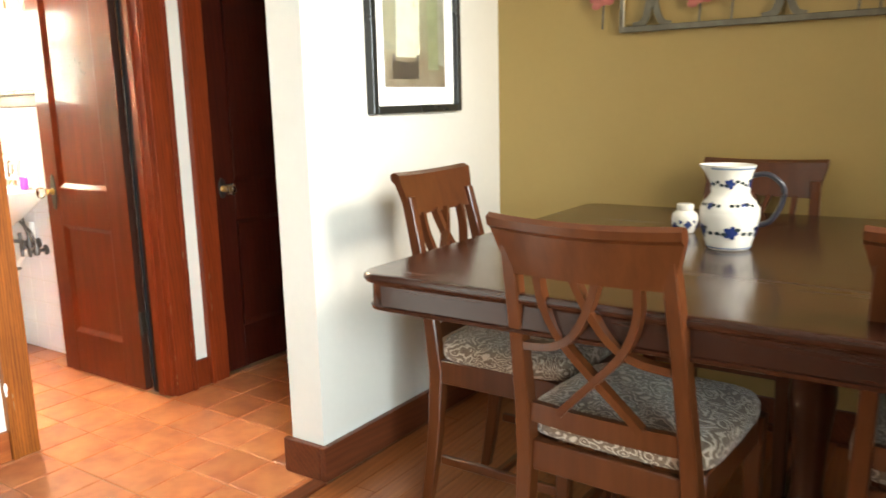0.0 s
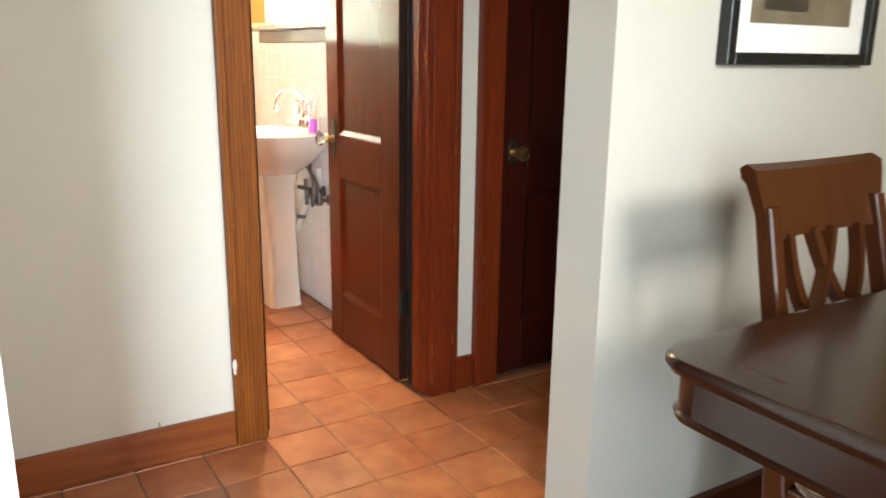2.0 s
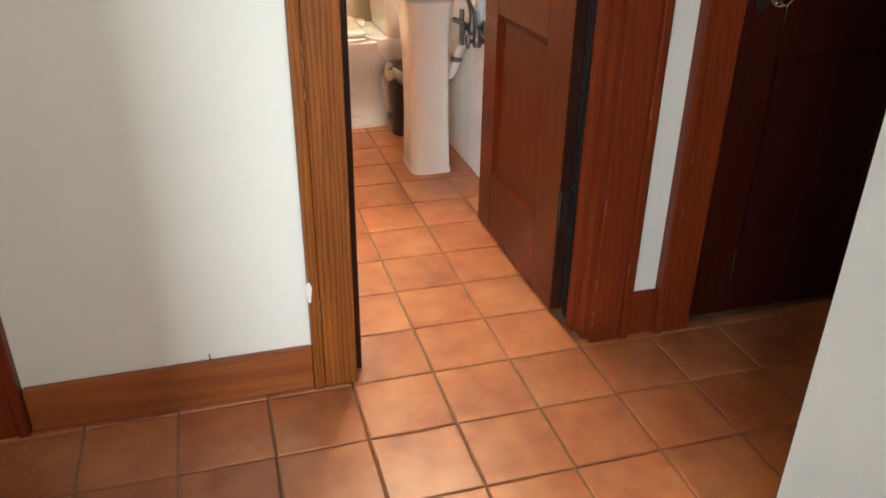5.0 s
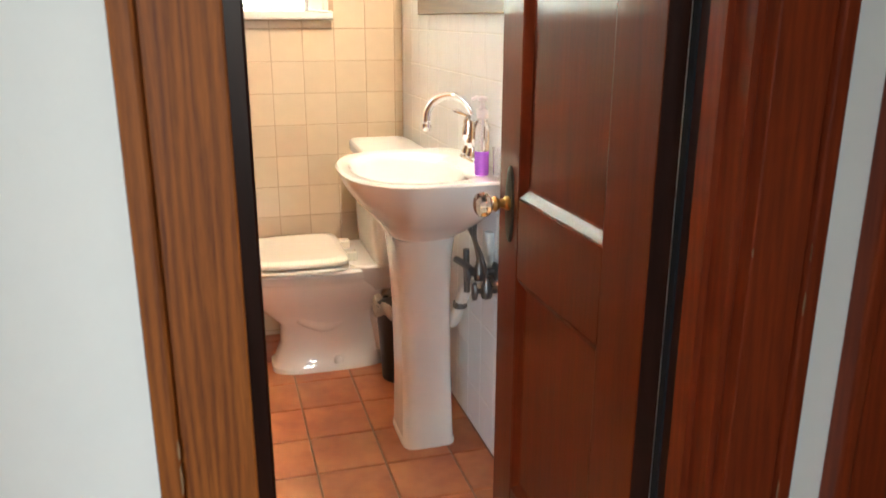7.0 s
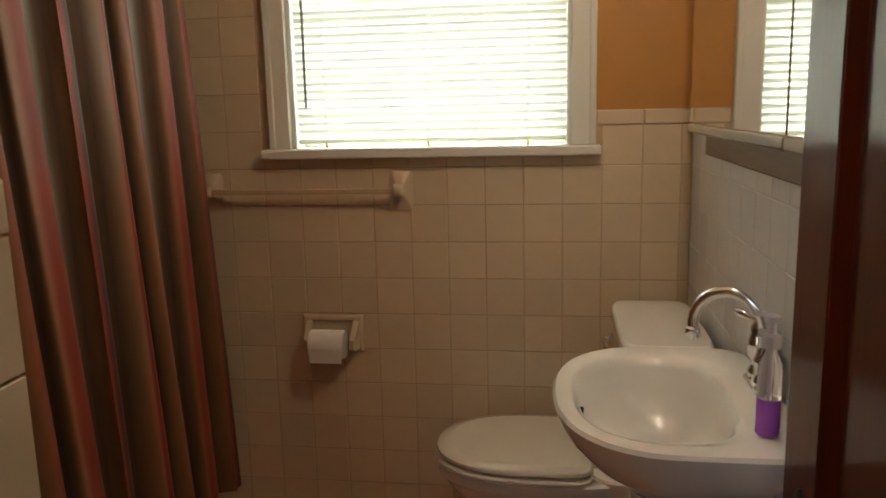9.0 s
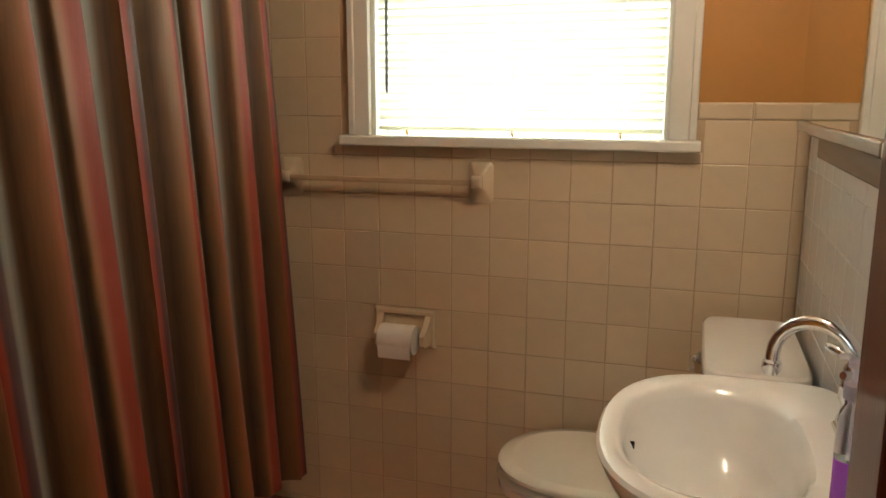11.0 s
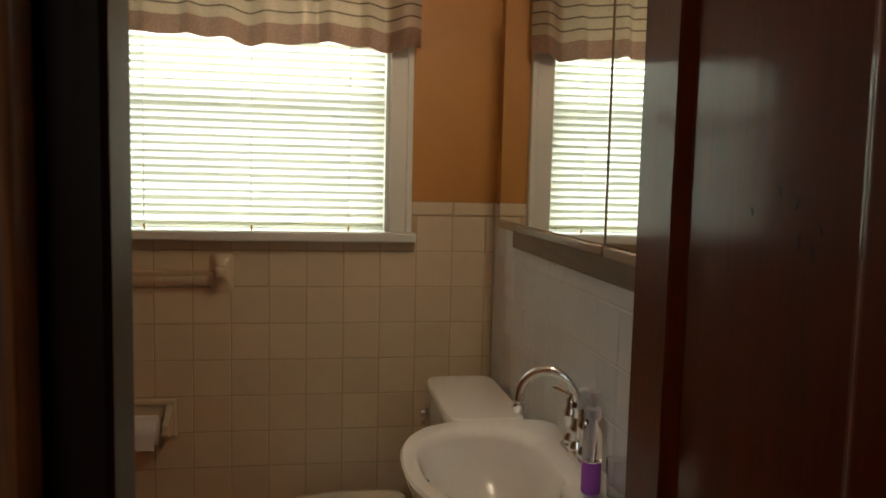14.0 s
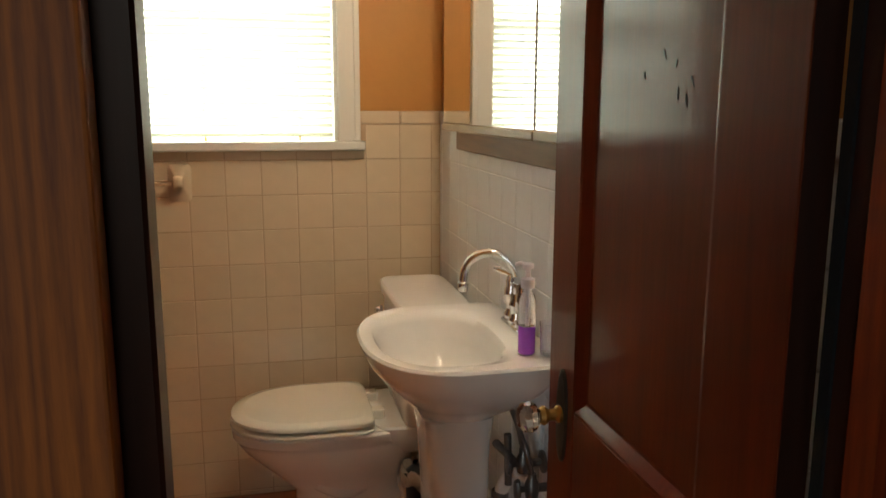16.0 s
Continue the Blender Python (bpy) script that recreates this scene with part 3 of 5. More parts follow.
# ---- doors ----
def two_panel_door(name, label, material, along, x0, x1, face, thick, z0, z1, pa, pb, rails, sign):
    """A door whose show face lies at face; along: axis of its width; panels run from pa to pb, between the heights in rails."""
    def bb(u0, u1, d0, d1, a, b):
        d0, d1 = sorted((face + sign * d0, face + sign * d1))
        return (u0, u1, d0, d1, a, b) if along == "x" else (d0, d1, u0, u1, a, b)
    mid = bb(x0, x1, 0, thick, z0, z1)
    root = tagged(new(name), label, "door")
    root.location = ((mid[0] + mid[1]) / 2, (mid[2] + mid[3]) / 2, z0)
    (l0, l1), (u0, u1) = rails
    for nm, s in (("stile", (x0, pa)), ("stile", (pb, x1))):
        part(nm, boxes(bb(*s, 0, thick, z0, z1), bev=0.002, seg=2), material, root, "", 40)
    for s in ((z0, l0), (l1, u0), (u1, z1)):
        part("rail", boxes(bb(pa + 0.0005, pb - 0.0005, 0.0006, thick - 0.0006, *s), bev=0.0015), material, root, "", 40)
    for a, b in ((l0, l1), (u0, u1)):
        part("panel", boxes(bb(pa + 0.0005, pb - 0.0005, 0.014, thick - 0.014, a, b)), material, root)
        bm = bmesh.new()
        def q(u, d, z):
            d = face + sign * d
            return V(u, d, z) if along == "x" else V(d, u, z)
        steps = ((0.0, 0.0008), (0.003, 0.0016), (0.020, 0.0130), (0.024, 0.0138), (0.028, 0.0145))
        rings = [[q(pa + 0.0005 + i, d, a + i), q(pb - 0.0005 - i, d, a + i), q(pb - 0.0005 - i, d, b - i), q(pa + 0.0005 + i, d, b - i)] for i, d in steps]
        loft(bm, rings, False, False)
        part("moulding", bm, material, root)
    return root


def crystal_knob(root, base, out, plate_w=0.042, z0=0.765, z1=0.925):
    """An escutcheon with a faceted glass knob that points along out."""
    bx, by, bz = base
    ax = "x" if abs(out[0]) > 0 else "y"
    s = out[0] + out[1]
    bm = bmesh.new()
    n = 28
    rings = []
    for d, k in ((0.0, 1.0), (0.003, 1.0), (0.0045, 0.90)):
        ring = []
        for i in range(n):
            a = 2 * math.pi * i / n
            u, w = plate_w / 2 * k * math.cos(a), (z1 - z0) / 2 * k * math.copysign(abs(math.sin(a)) ** 0.75, math.sin(a))
            ring.append(V(bx + u, by + s * d, (z0 + z1) / 2 + w) if ax == "y" else V(bx + s * d, by + u, (z0 + z1) / 2 + w))
        rings.append(ring)
    loft(bm, rings)
    part("escutcheon", bm, M_BRONZE, root, "dark bronze escutcheon plate", 30)
    bm = bmesh.new()
    lathe(bm, [(r, s * h) for r, h in ((0.014, 0.003), (0.0145, 0.010), (0.010, 0.014), (0.0095, 0.024), (0.014, 0.029), (0.0165, 0.034), (0.0135, 0.039), (0.012, 0.041))], base, 20, ax)
    neck = part("knob_neck", bm, M_BRASS, root, "aged brass knob neck", 30)
    bm = bmesh.new()
    lathe(bm, [(r, s * h) for r, h in ((0.011, 0.040), (0.022, 0.048), (0.0265, 0.058), (0.0245, 0.069), (0.016, 0.076), (0.010, 0.077))], base, 10, ax)
    part("glass_knob", bm, M_CRYSTAL, neck, "faceted clear crystal knob")


bath_door = two_panel_door("door_1", "red mahogany two-panel door standing open into the bathroom", M_DOOR, "x", 1.432, 2.036, 0.012, 0.035, 0.012, 2.035, 1.540, 1.900, ((0.205, 0.700), (0.866, 1.915)), 1)
crystal_knob(bath_door, (1.497, 0.012, 0.848), (0, -1, 0))
random.seed(17)
for k in range(6):
    bm = bmesh.new()
    cx, cz, a = 1.67 + random.uniform(0, 0.16), 1.34 + random.uniform(0, 0.085), random.uniform(-0.4, 0.5)
    lw, lh = random.uniform(0.0015, 0.003), random.uniform(0.003, 0.009)
    ring = []
    for q in range(10):
        b = 2 * math.pi * q / 10
        u, w = lw * math.cos(b) * (1 + 0.3 * math.sin(3 * b)), lh * math.sin(b)
        ring.append((u * math.cos(a) - w * math.sin(a), u * math.sin(a) + w * math.cos(a)))
    loft(bm, [[V(cx + u, 0.0259, cz + w) for u, w in ring], [V(cx + 0.9 * u, 0.0253, cz + 0.9 * w) for u, w in ring]])
    part("scuff", bm, M_SCUFF, bath_door, "dark worn scuff in the varnish")
# Dark sheet over the edge face, painted for the shade it lies in.
part("hinge_edge_shade", boxes((2.0361, 2.0364, 0.0135, 0.0455, 0.02, 2.03)), M_JAMB, bath_door, "thin dark sheet for the shade on the hinge edge")
for z in (0.26, 1.72):
    bm = boxes((2.0363, 2.0383, 0.015, 0.046, z, z + 0.095), bev=0.0006)
    lathe(bm, [(0.0055, z - 0.004), (0.0055, z + 0.099)], (2.0425, 0.013, 0), 12)
    part("hinge", bm, M_BRONZE, bath_door, "dark bronze butt hinge", 30)
closet_door = two_panel_door("door_2", "closed mahogany two-panel door in the hall, shade in its tone", M_DOOR2, "y", 0.342, 0.950, 2.168, 0.035, 0.012, 2.040, 0.463, 0.838, ((0.205, 0.700), (0.872, 1.915)), -1)
crystal_knob(closet_door, (2.168, 0.396, 0.848), (1, 0, 0), 0.036, 0.805, 0.895)

# return-air panel with an iron grille
panel = thing("return_air_panel", (2.12, -1.64, 0), "red-stained wooden panel with a dark iron return-air grille", "vent panel")
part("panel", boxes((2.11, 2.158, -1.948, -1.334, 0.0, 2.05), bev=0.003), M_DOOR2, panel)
# Black sheet on the solid panel, painted as the duct's darkness.
part("duct_shade_sheet", boxes((2.1585, 2.160, -1.93, -1.352, 0.020, 0.412)), M_HOLE, panel, "black sheet for the shade of the duct behind the grille")
for i in range(15):
    z = 0.024 + i * 0.0268
    part("slat", boxes((2.160, 2.169, -1.93, -1.352, z, z + 0.0085), bev=0.001), M_VENT, panel)
for i in range(9):
    y = -1.360 - i * 0.071
    part("bar", boxes((2.1605, 2.172, y - 0.006, y + 0.006, 0.020, 0.412), bev=0.001), M_VENT, panel)

# ---- bathroom window ----
WL, WR, WB, WT = -1.063, -0.209, 1.235, 2.10
win = tagged(new("window_1"), "white painted bathroom window with deep sill", "window", "", "structure")
win.location = (0, -0.636, WB)
part("casing_left", boxes((-0.008, 0.016, -1.126, WL, WB, WT + 0.07), bev=0.003, seg=2), M_TRIM, win, "", 40)
part("casing_right", boxes((-0.008, 0.016, WR, -0.138, WB, WT + 0.07), bev=0.003, seg=2), M_TRIM, win, "", 40)
part("casing_head", boxes((-0.008, 0.016, WL, WR, WT, WT + 0.07), bev=0.003, seg=2), M_TRIM, win, "", 40)
part("back_band", boxes((-0.006, 0.023, WR + 0.052, WR + 0.0715, WB, WT + 0.072), bev=0.003), M_TRIM, win)
part("back_band", boxes((-0.006, 0.023, -1.1275, -1.108, WB, WT + 0.072), bev=0.003), M_TRIM, win)
part("sill", boxes((-0.15, 0.046, -1.150, -0.124, WB - 0.030, WB), bev=0.006, seg=3), M_TRIM, win, "", 40)
part("jamb", boxes((-0.16, -0.008, WL - 0.012, WL + 0.012, WB, WT), (-0.16, -0.008, WR - 0.012, WR + 0.012, WB, WT), (-0.16, -0.008, WL, WR, WT - 0.012, WT + 0.01)), M_TRIM, win)
sash = boxes((-0.125, -0.095, WL + 0.012, WL + 0.055, WB, WT - 0.012), (-0.125, -0.095, WR - 0.055, WR - 0.012, WB, WT - 0.012),
             (-0.125, -0.095, WL + 0.055, WR - 0.055, WB, WB + 0.05), (-0.125, -0.095, WL + 0.055, WR - 0.055, WT - 0.06, WT - 0.012), (-0.124, -0.09, WL + 0.055, WR - 0.055, 1.655, 1.69), bev=0.003)
part("window_frame", sash, M_TRIM, win)
pane = part("pane", boxes((-0.112, -0.108, WL + 0.05, WR - 0.05, WB + 0.045, WT - 0.055)), M_GLASS, win, "clear glass pane")
pane.visible_shadow = False

# venetian blind
blind = thing("venetian_blind", (-0.02, -0.636, WT - 0.02), "ivory venetian blind, lowered with its slats tilted nearly shut", "blind")
part("head_rail", boxes((-0.04, -0.012, WL + 0.016, WR - 0.016, WT - 0.05, WT - 0.014), bev=0.003), M_SLAT, blind)
part("bottom_rail", boxes((-0.036, -0.012, WL + 0.018, WR - 0.016, 1.249, 1.262), bev=0.004, seg=2), M_SLAT, blind)
bm = bmesh.new()
rings = []
for u in (-1, -0.5, 0, 0.5, 1):
    rings.append([V(0.0056 * u - 0.0020 * (1 - u * u), y, 0.0153 * u) for y in (WL + 0.017, WR - 0.015)])
rows = loft(bm, rings, closed=False)
slat_mesh = bpy.data.meshes.new("slat")
bm.to_mesh(slat_mesh)
bm.free()
slat_mesh.materials.append(M_SLAT)
slat_mesh.shade_smooth()
for i in range(33):
    s = new("slat", slat_mesh)
    s.parent = blind
    s.location = (-0.004, 0.636, 1.276 + i * 0.0238 - (WT - 0.02))
    s.rotation_euler = (random.uniform(-0.003, 0.003), random.uniform(-0.015, 0.015), 0)
for y in (-0.955, -0.636, -0.335):
    bm = bmesh.new()
    tube(bm, [(-0.012, y, 1.262), (-0.010, y + 0.002, 1.6), (-0.012, y, WT - 0.05)], 0.0012, 5)
    part("ladder_cord", bm, M_TRIM, blind)
    bm = bmesh.new()
    tube(bm, [(-0.020, y, 1.236), (-0.010, y, 1.249)], 0.004, 6)
    part("cord_button", bm, M_BRASS, blind)
bm = bmesh.new()
tube(bm, [(-0.004, -1.012, WT - 0.05), (0.004, -1.008, 1.7), (0.004, -1.010, 1.36)], 0.0045, 6)
part("tilt_wand", bm, M_WANDM, blind, "grey-green plastic tilt wand")


def cloth(name, material, parent, line, z0, z1, rows_n, uv_x, jitter, thick=0.0015):
    """A hanging sheet along line(s, h) for s, h in 0..1, with its UVs."""
    bm = bmesh.new()
    uv = bm.loops.layers.uv.new("UVMap")
    n = 360
    grid = []
    for j in range(rows_n + 1):
        h = j / rows_n
        grid.append([bm.verts.new(line(i / n, h)) for i in range(n + 1)])
    for j in range(rows_n):
        for i in range(n):
            f = bm.faces.new((grid[j][i], grid[j][i + 1], grid[j + 1][i + 1], grid[j + 1][i]))
            for lp, (a, b) in zip(f.loops, ((i, j), (i + 1, j), (i + 1, j + 1), (i, j + 1))):
                lp[uv].uv = (a / n * uv_x, b / rows_n)
    return part(name, bm, material, parent, "", 180)


# valance on a rod
val = thing("valance", (0.05, -0.63, 2.13), "cream gathered valance with brown stripes and rose hem", "valance")
VT, VB = 2.135, 1.800


def valance_line(s, h):
    y = -1.150 + s * 1.030
    g = 0.018 * math.sin(s * 61) + 0.015 * math.sin(s * 33 + 1.2) + 0.006 * math.sin(s * 97 + 0.4)
    fall = 1 - h
    x = 0.052 + g * (0.55 + 0.5 * fall) + 0.008 * fall
    zb = VB + 0.007 * math.sin(s * 19 + 0.6) + 0.004 * math.sin(s * 47) + (0.020 if s < 0.4 else 0.0) * math.sin(s * 7.8)
    return V(x, y + 0.004 * math.sin(s * 50), zb + (VT - zb) * h)


cloth("gathered_cloth", M_VALANCE, val, valance_line, VB, VT, 14, 4.0, 0.0)
bm = bmesh.new()
tube(bm, [(0.05, -1.16, 2.125), (0.05, -0.11, 2.125)], 0.007, 10)
for y in (-1.152, -0.118):
    box(bm, 0.0, 0.056, y - 0.006, y + 0.006, 2.112, 2.138)
part("rod", bm, M_TRIM, val)

# shower curtain on a rod
sc = thing("shower_curtain", (1.0, -1.28, 2.03), "satin shower curtain with red, brown and blue-grey stripes, drawn closed", "curtain")


def curtain_line(s, h):
    d = 1 - h
    x = 0.085 + s * 1.50 + 0.17 * h * (1 - 0.2 * s) + 0.012 * math.sin(s * 40)
    w = 0.027 * math.sin(s * 67.2 + 0.4 * d) + 0.007 * math.sin(s * 134.4 + 1.9 + 0.8 * d) + 0.004 * math.sin(s * 171 + 1.0 + 2 * d) + 0.012 * math.sin(s * 23 + 2 * d)
    return V(x + 0.010 * math.sin(s * 116), -1.280 + w * (0.5 + 0.6 * d) - 0.02 * d, 0.150 + 0.014 * math.sin(s * 9) + (1.99 - 0.150) * h)


cloth("striped_cloth", M_CURTAIN, sc, curtain_line, 0.15, 1.99, 24, 10.7, 0.0)
bm = bmesh.new()
tube(bm, [(0.001, -1.28, 2.015), (1.789, -1.28, 2.015)], 0.0125, 12)
part("rod", bm, M_CHROME, sc, "chrome shower rod")
for i in range(12):
    bm = bmesh.new()
    x = 0.16 + i * 0.142
    tube(bm, [(x, -1.28 + 0.018 * math.cos(a), 2.011 + 0.022 * math.sin(a)) for a in [k * math.pi / 6 for k in range(13)]], 0.0022, 6, up=(1, 0, 0.01))
    part("ring", bm, M_CHROME, sc)

# ---- towel bar and paper holder on the window wall ----
tb = thing("towel_bar", (0, -1.02, 1.10), "cream ceramic towel bar with glazed square brackets", "towel bar")


def bracket(y):
    bm = bmesh.new()
    rings = []
    for x, a, b in ((0.0, 0.036, 0.060), (0.006, 0.036, 0.060), (0.010, 0.030, 0.052), (0.020, 0.021, 0.034), (0.034, 0.014, 0.018), (0.042, 0.016, 0.018), (0.054, 0.0175, 0.019), (0.064, 0.014, 0.015), (0.069, 0.006, 0.006)):
        off = -0.002 if x < 0.01 else 0.004
        rings.append([V(x, y + a * cu, 1.106 + off + b * cw) for cu, cw in ((-1, -0.8), (-0.8, -1), (0.8, -1), (1, -0.8), (1, 0.8), (0.8, 1), (-0.8, 1), (-1, 0.8))])
    loft(bm, rings)
    return bm


part("bracket", bracket(-0.722), M_TILE, tb, "", 40)
part("bracket", bracket(-1.330), M_TILE, tb, "", 40)
part("bar", boxes((0.036, 0.052, -1.318, -0.732, 1.098, 1.114), bev=0.004, seg=2), M_WGROUT, tb, "tan square towel rod", 40)

tp = thing("toilet_paper_holder", (0, -0.96, 0.65), "recessed cream ceramic holder with a white paper roll", "paper holder")
bm = bmesh.new()
rings = []
for x, a, b in ((0.0, 0.098, 0.060), (0.011, 0.098, 0.060), (0.016, 0.092, 0.054), (0.016, 0.076, 0.044), (0.004, 0.068, 0.036), (0.003, 0.0, 0.0)):
    rings.append([V(x, -0.957 + a * cu, 0.650 + b * cw) for cu, cw in ((-1, -1), (1, -1), (1, 1), (-1, 1))])
loft(bm, rings, True, False)
part("ceramic_frame", bm, M_TILE, tp)
for s in (-1, 1):
    bm = bmesh.new()
    rings = []
    for x, za, zb, w in ((0.010, 0.606, 0.700, 0.010), (0.022, 0.604, 0.682, 0.009), (0.040, 0.602, 0.660, 0.009), (0.058, 0.604, 0.648, 0.009), (0.066, 0.612, 0.640, 0.007)):
        y = -0.957 + s * (0.078 - 0.08 * x)
        rings.append([V(x, y - w, za), V(x, y + w, za), V(x, y + w, zb), V(x, y - w, zb)])
    loft(bm, rings)
    part("arm", bm, M_TILE, tp, "", 40)
bm = bmesh.new()
lathe(bm, [(0.018, -1.018), (0.044, -1.018), (0.045, -1.012), (0.045, -0.914), (0.044, -0.908), (0.018, -0.908)], (0.052, 0, 0.625), 32, "y")
roll = part("paper_roll", bm, M_PAPER, tp, "half-used white paper roll", 40)
part("loose_sheet", boxes((0.094, 0.0955, -1.014, -0.912, 0.575, 0.628)), M_PAPER, roll)

# ---- mirror cabinet on the sink wall ----
CX0, CX1, CZ0, CZ1, CF = 0.360, 1.410, 1.280, 1.980, 0.068
cab = thing("mirror_cabinet", (0.87, SW, CZ0), "three-door mirrored medicine cabinet with slim gilt wooden rims", "medicine cabinet")
part("body", boxes((CX0, CX1, CF + 0.014, SW + 0.008, CZ0, CZ1), bev=0.003), M_TRIM, cab)
part("shelf_board", boxes((CX0 - 0.005, CX1 + 0.005, 0.108, SW + 0.008, 1.222, CZ0 - 0.001), bev=0.003), M_BOARD, cab, "brown wooden mounting board")
for a, b in ((CX0, 0.588), (0.592, 1.165), (1.169, CX1)):
    ajar = pose(b, CF, 0) @ pose(0, 0, 0, 0, 0, 0.7 if a == 0.592 else 0.0) @ pose(-b, -CF, 0)

    def swung(bm):
        bmesh.ops.transform(bm, matrix=ajar, verts=bm.verts[:])
        return bm
    d = part("door", swung(boxes((a, b, CF + 0.003, CF + 0.013, CZ0, CZ1), bev=0.002)), M_OAK, cab)
    part("mirror", swung(boxes((a + 0.004, b - 0.004, CF, CF + 0.0028, CZ0 + 0.022, CZ1 - 0.004))), M_MIRROR, d, "clear mirror glass")
    part("bottom_rim", swung(boxes((a, b, CF - 0.005, CF + 0.0025, CZ0 - 0.001, CZ0 + 0.021), bev=0.004, seg=2)), M_OAK, d, "tan rounded bottom rim", 40)

van = thing("vanity_light", (0.87, SW, 2.09), "chrome vanity light bar with three lit round bulbs", "vanity light")
part("bar", boxes((0.78, 1.19, 0.105, SW + 0.008, 2.05, 2.13), bev=0.006, seg=2), M_CHROME, van, "", 40)
for k in range(3):
    x = 0.86 + k * 0.124
    bm = bmesh.new()
    lathe(bm, [(0.024, 0.1055), (0.020, 0.092), (0.011, 0.086), (0.011, 0.030), (0.020, 0.026), (0.020, 0.017), (0.014, 0.015)], (x, 0, 2.09), 14, "y")
    socket = part("socket", bm, M_BRASS, van, "", 40)
    bm = bmesh.new()
    lathe(bm, [(0.012, 0.0148), (0.020, 0.009), (0.030, -0.007), (0.032, -0.019), (0.028, -0.035), (0.016, -0.045), (0.003, -0.048)], (x, 0, 2.09), 16, "y")
    part("bulb", bm, M_BULB, socket, "warm lit globe bulb", 60)

# ---- pedestal sink ----
sink = thing("pedestal_sink", (0.96, -0.03, 0), "white porcelain pedestal sink with a wide rounded basin", "sink")
bm = bmesh.new()
N = 48
ring = []
for z, cx, cy, ax, ay, ab, p, q in ((0.600, 0.895, -0.030, 0.075, 0.075, 0.075, 2.6, 3), (0.640, 0.905, -0.030, 0.105, 0.092, 0.10, 2.5, 3), (0.690, 0.925, -0.036, 0.168, 0.125, 0.150, 2.4, 4),
                              (0.740, 0.945, -0.045, 0.225, 0.165, 0.170, 2.4, 5), (0.785, 0.957, -0.052, 0.257, 0.192, 0.186, 2.4, 7), (0.815, 0.960, -0.055, 0.268, 0.203, 0.191, 2.4, 8),
                              (0.829, 0.961, -0.055, 0.272, 0.207, 0.1915, 2.4, 8), (0.835, 0.961, -0.055, 0.267, 0.202, 0.190, 2.4, 8),
                              (0.834, 0.961, -0.057, 0.232, 0.175, 0.150, 2.5, 3.2), (0.828, 0.961, -0.069, 0.210, 0.156, 0.124, 2.4, 2.8), (0.812, 0.961, -0.071, 0.200, 0.149, 0.119, 2.4, 2.6),
                              (0.770, 0.960, -0.068, 0.178, 0.130, 0.108, 2.3, 2.4), (0.725, 0.957, -0.060, 0.138, 0.100, 0.088, 2.2, 2.2), (0.695, 0.955, -0.052, 0.080, 0.060, 0.06, 2, 2), (0.688, 0.955, -0.050, 0.024, 0.024, 0.024, 2, 2)):
    ring.append(super_ring(cx, cy, z, ax, ay, N, p, q, ab))
loft(bm, ring)
part("basin", bm, M_PORC, sink, "", 50)
# Solid dark inset: the slot's inner shade as colour.
part("overflow_slot", boxes((0.948, 0.952, -0.214, -0.2045, 0.783, 0.797), bev=0.001), M_HOLE, sink, "overflow slot, a dark inset for its inner shade")
bm = bmesh.new()
lathe(bm, [(0.023, 0.686), (0.023, 0.6905), (0.017, 0.6915), (0.010, 0.689)], (0.955, -0.050, 0), 20)
part("drain", bm, M_CHROME, sink, "chrome drain ring", 30)
bm = bmesh.new()
ring = []
for z, cx, cy, ax, ay in ((0.0, 0.893, -0.021, 0.104, 0.080), (0.012, 0.893, -0.021, 0.104, 0.080), (0.02, 0.893, -0.021, 0.100, 0.076), (0.2, 0.890, -0.022, 0.094, 0.072), (0.42, 0.888, -0.025, 0.092, 0.073), (0.56, 0.892, -0.030, 0.098, 0.078), (0.635, 0.900, -0.032, 0.104, 0.086)):
    ring.append(super_ring(cx, cy, z, ax, ay, 32, 5.5))
loft(bm, ring)
part("pedestal", bm, M_PORC, sink, "", 40)

fau = thing("faucet", (0.942, 0.113, 0.835), "polished chrome gooseneck faucet with lever handles", "faucet")
bm = bmesh.new()
box(bm, 0.880, 1.004, 0.092, 0.133, 0.834, 0.848, bev=0.006, seg=2)
part("base_plate", bm, M_CHROME, fau, "", 40)
d = V(-0.056, -0.112, 0).normalized()
base = V(0.942, 0.113, 0.846)
path = [base, base + V(0, 0, 0.05), base + V(0, 0, 0.098)]
R = 0.064
for k in range(1, 13):
    a = math.pi * k / 12 * 1.0
    path.append(base + V(0, 0, 0.101) + d * R * (1 - math.cos(a)) + V(0, 0, R * math.sin(a)))
path.append(path[-1] + V(0, 0, -0.012))
bm = bmesh.new()
tube(bm, path, 0.0108, 14, up=(0.894, -0.447, 0.0))
spout = part("spout", bm, M_CHROME, fau, "", 60)
tip = path[-1]
bm = bmesh.new()
lathe(bm, [(0.0105, 0.004), (0.0145, 0.0), (0.0150, -0.012), (0.0125, -0.020), (0.008, -0.020)], tip, 16)
part("aerator", bm, M_CHROME, spout, "", 40)
bm = bmesh.new()
lathe(bm, [(0.020, 0.0), (0.021, 0.008), (0.015, 0.018), (0.017, 0.035), (0.019, 0.045), (0.013, 0.058), (0.0125, 0.07)], base, 18)
part("column", bm, M_CHROME, fau, "", 50)
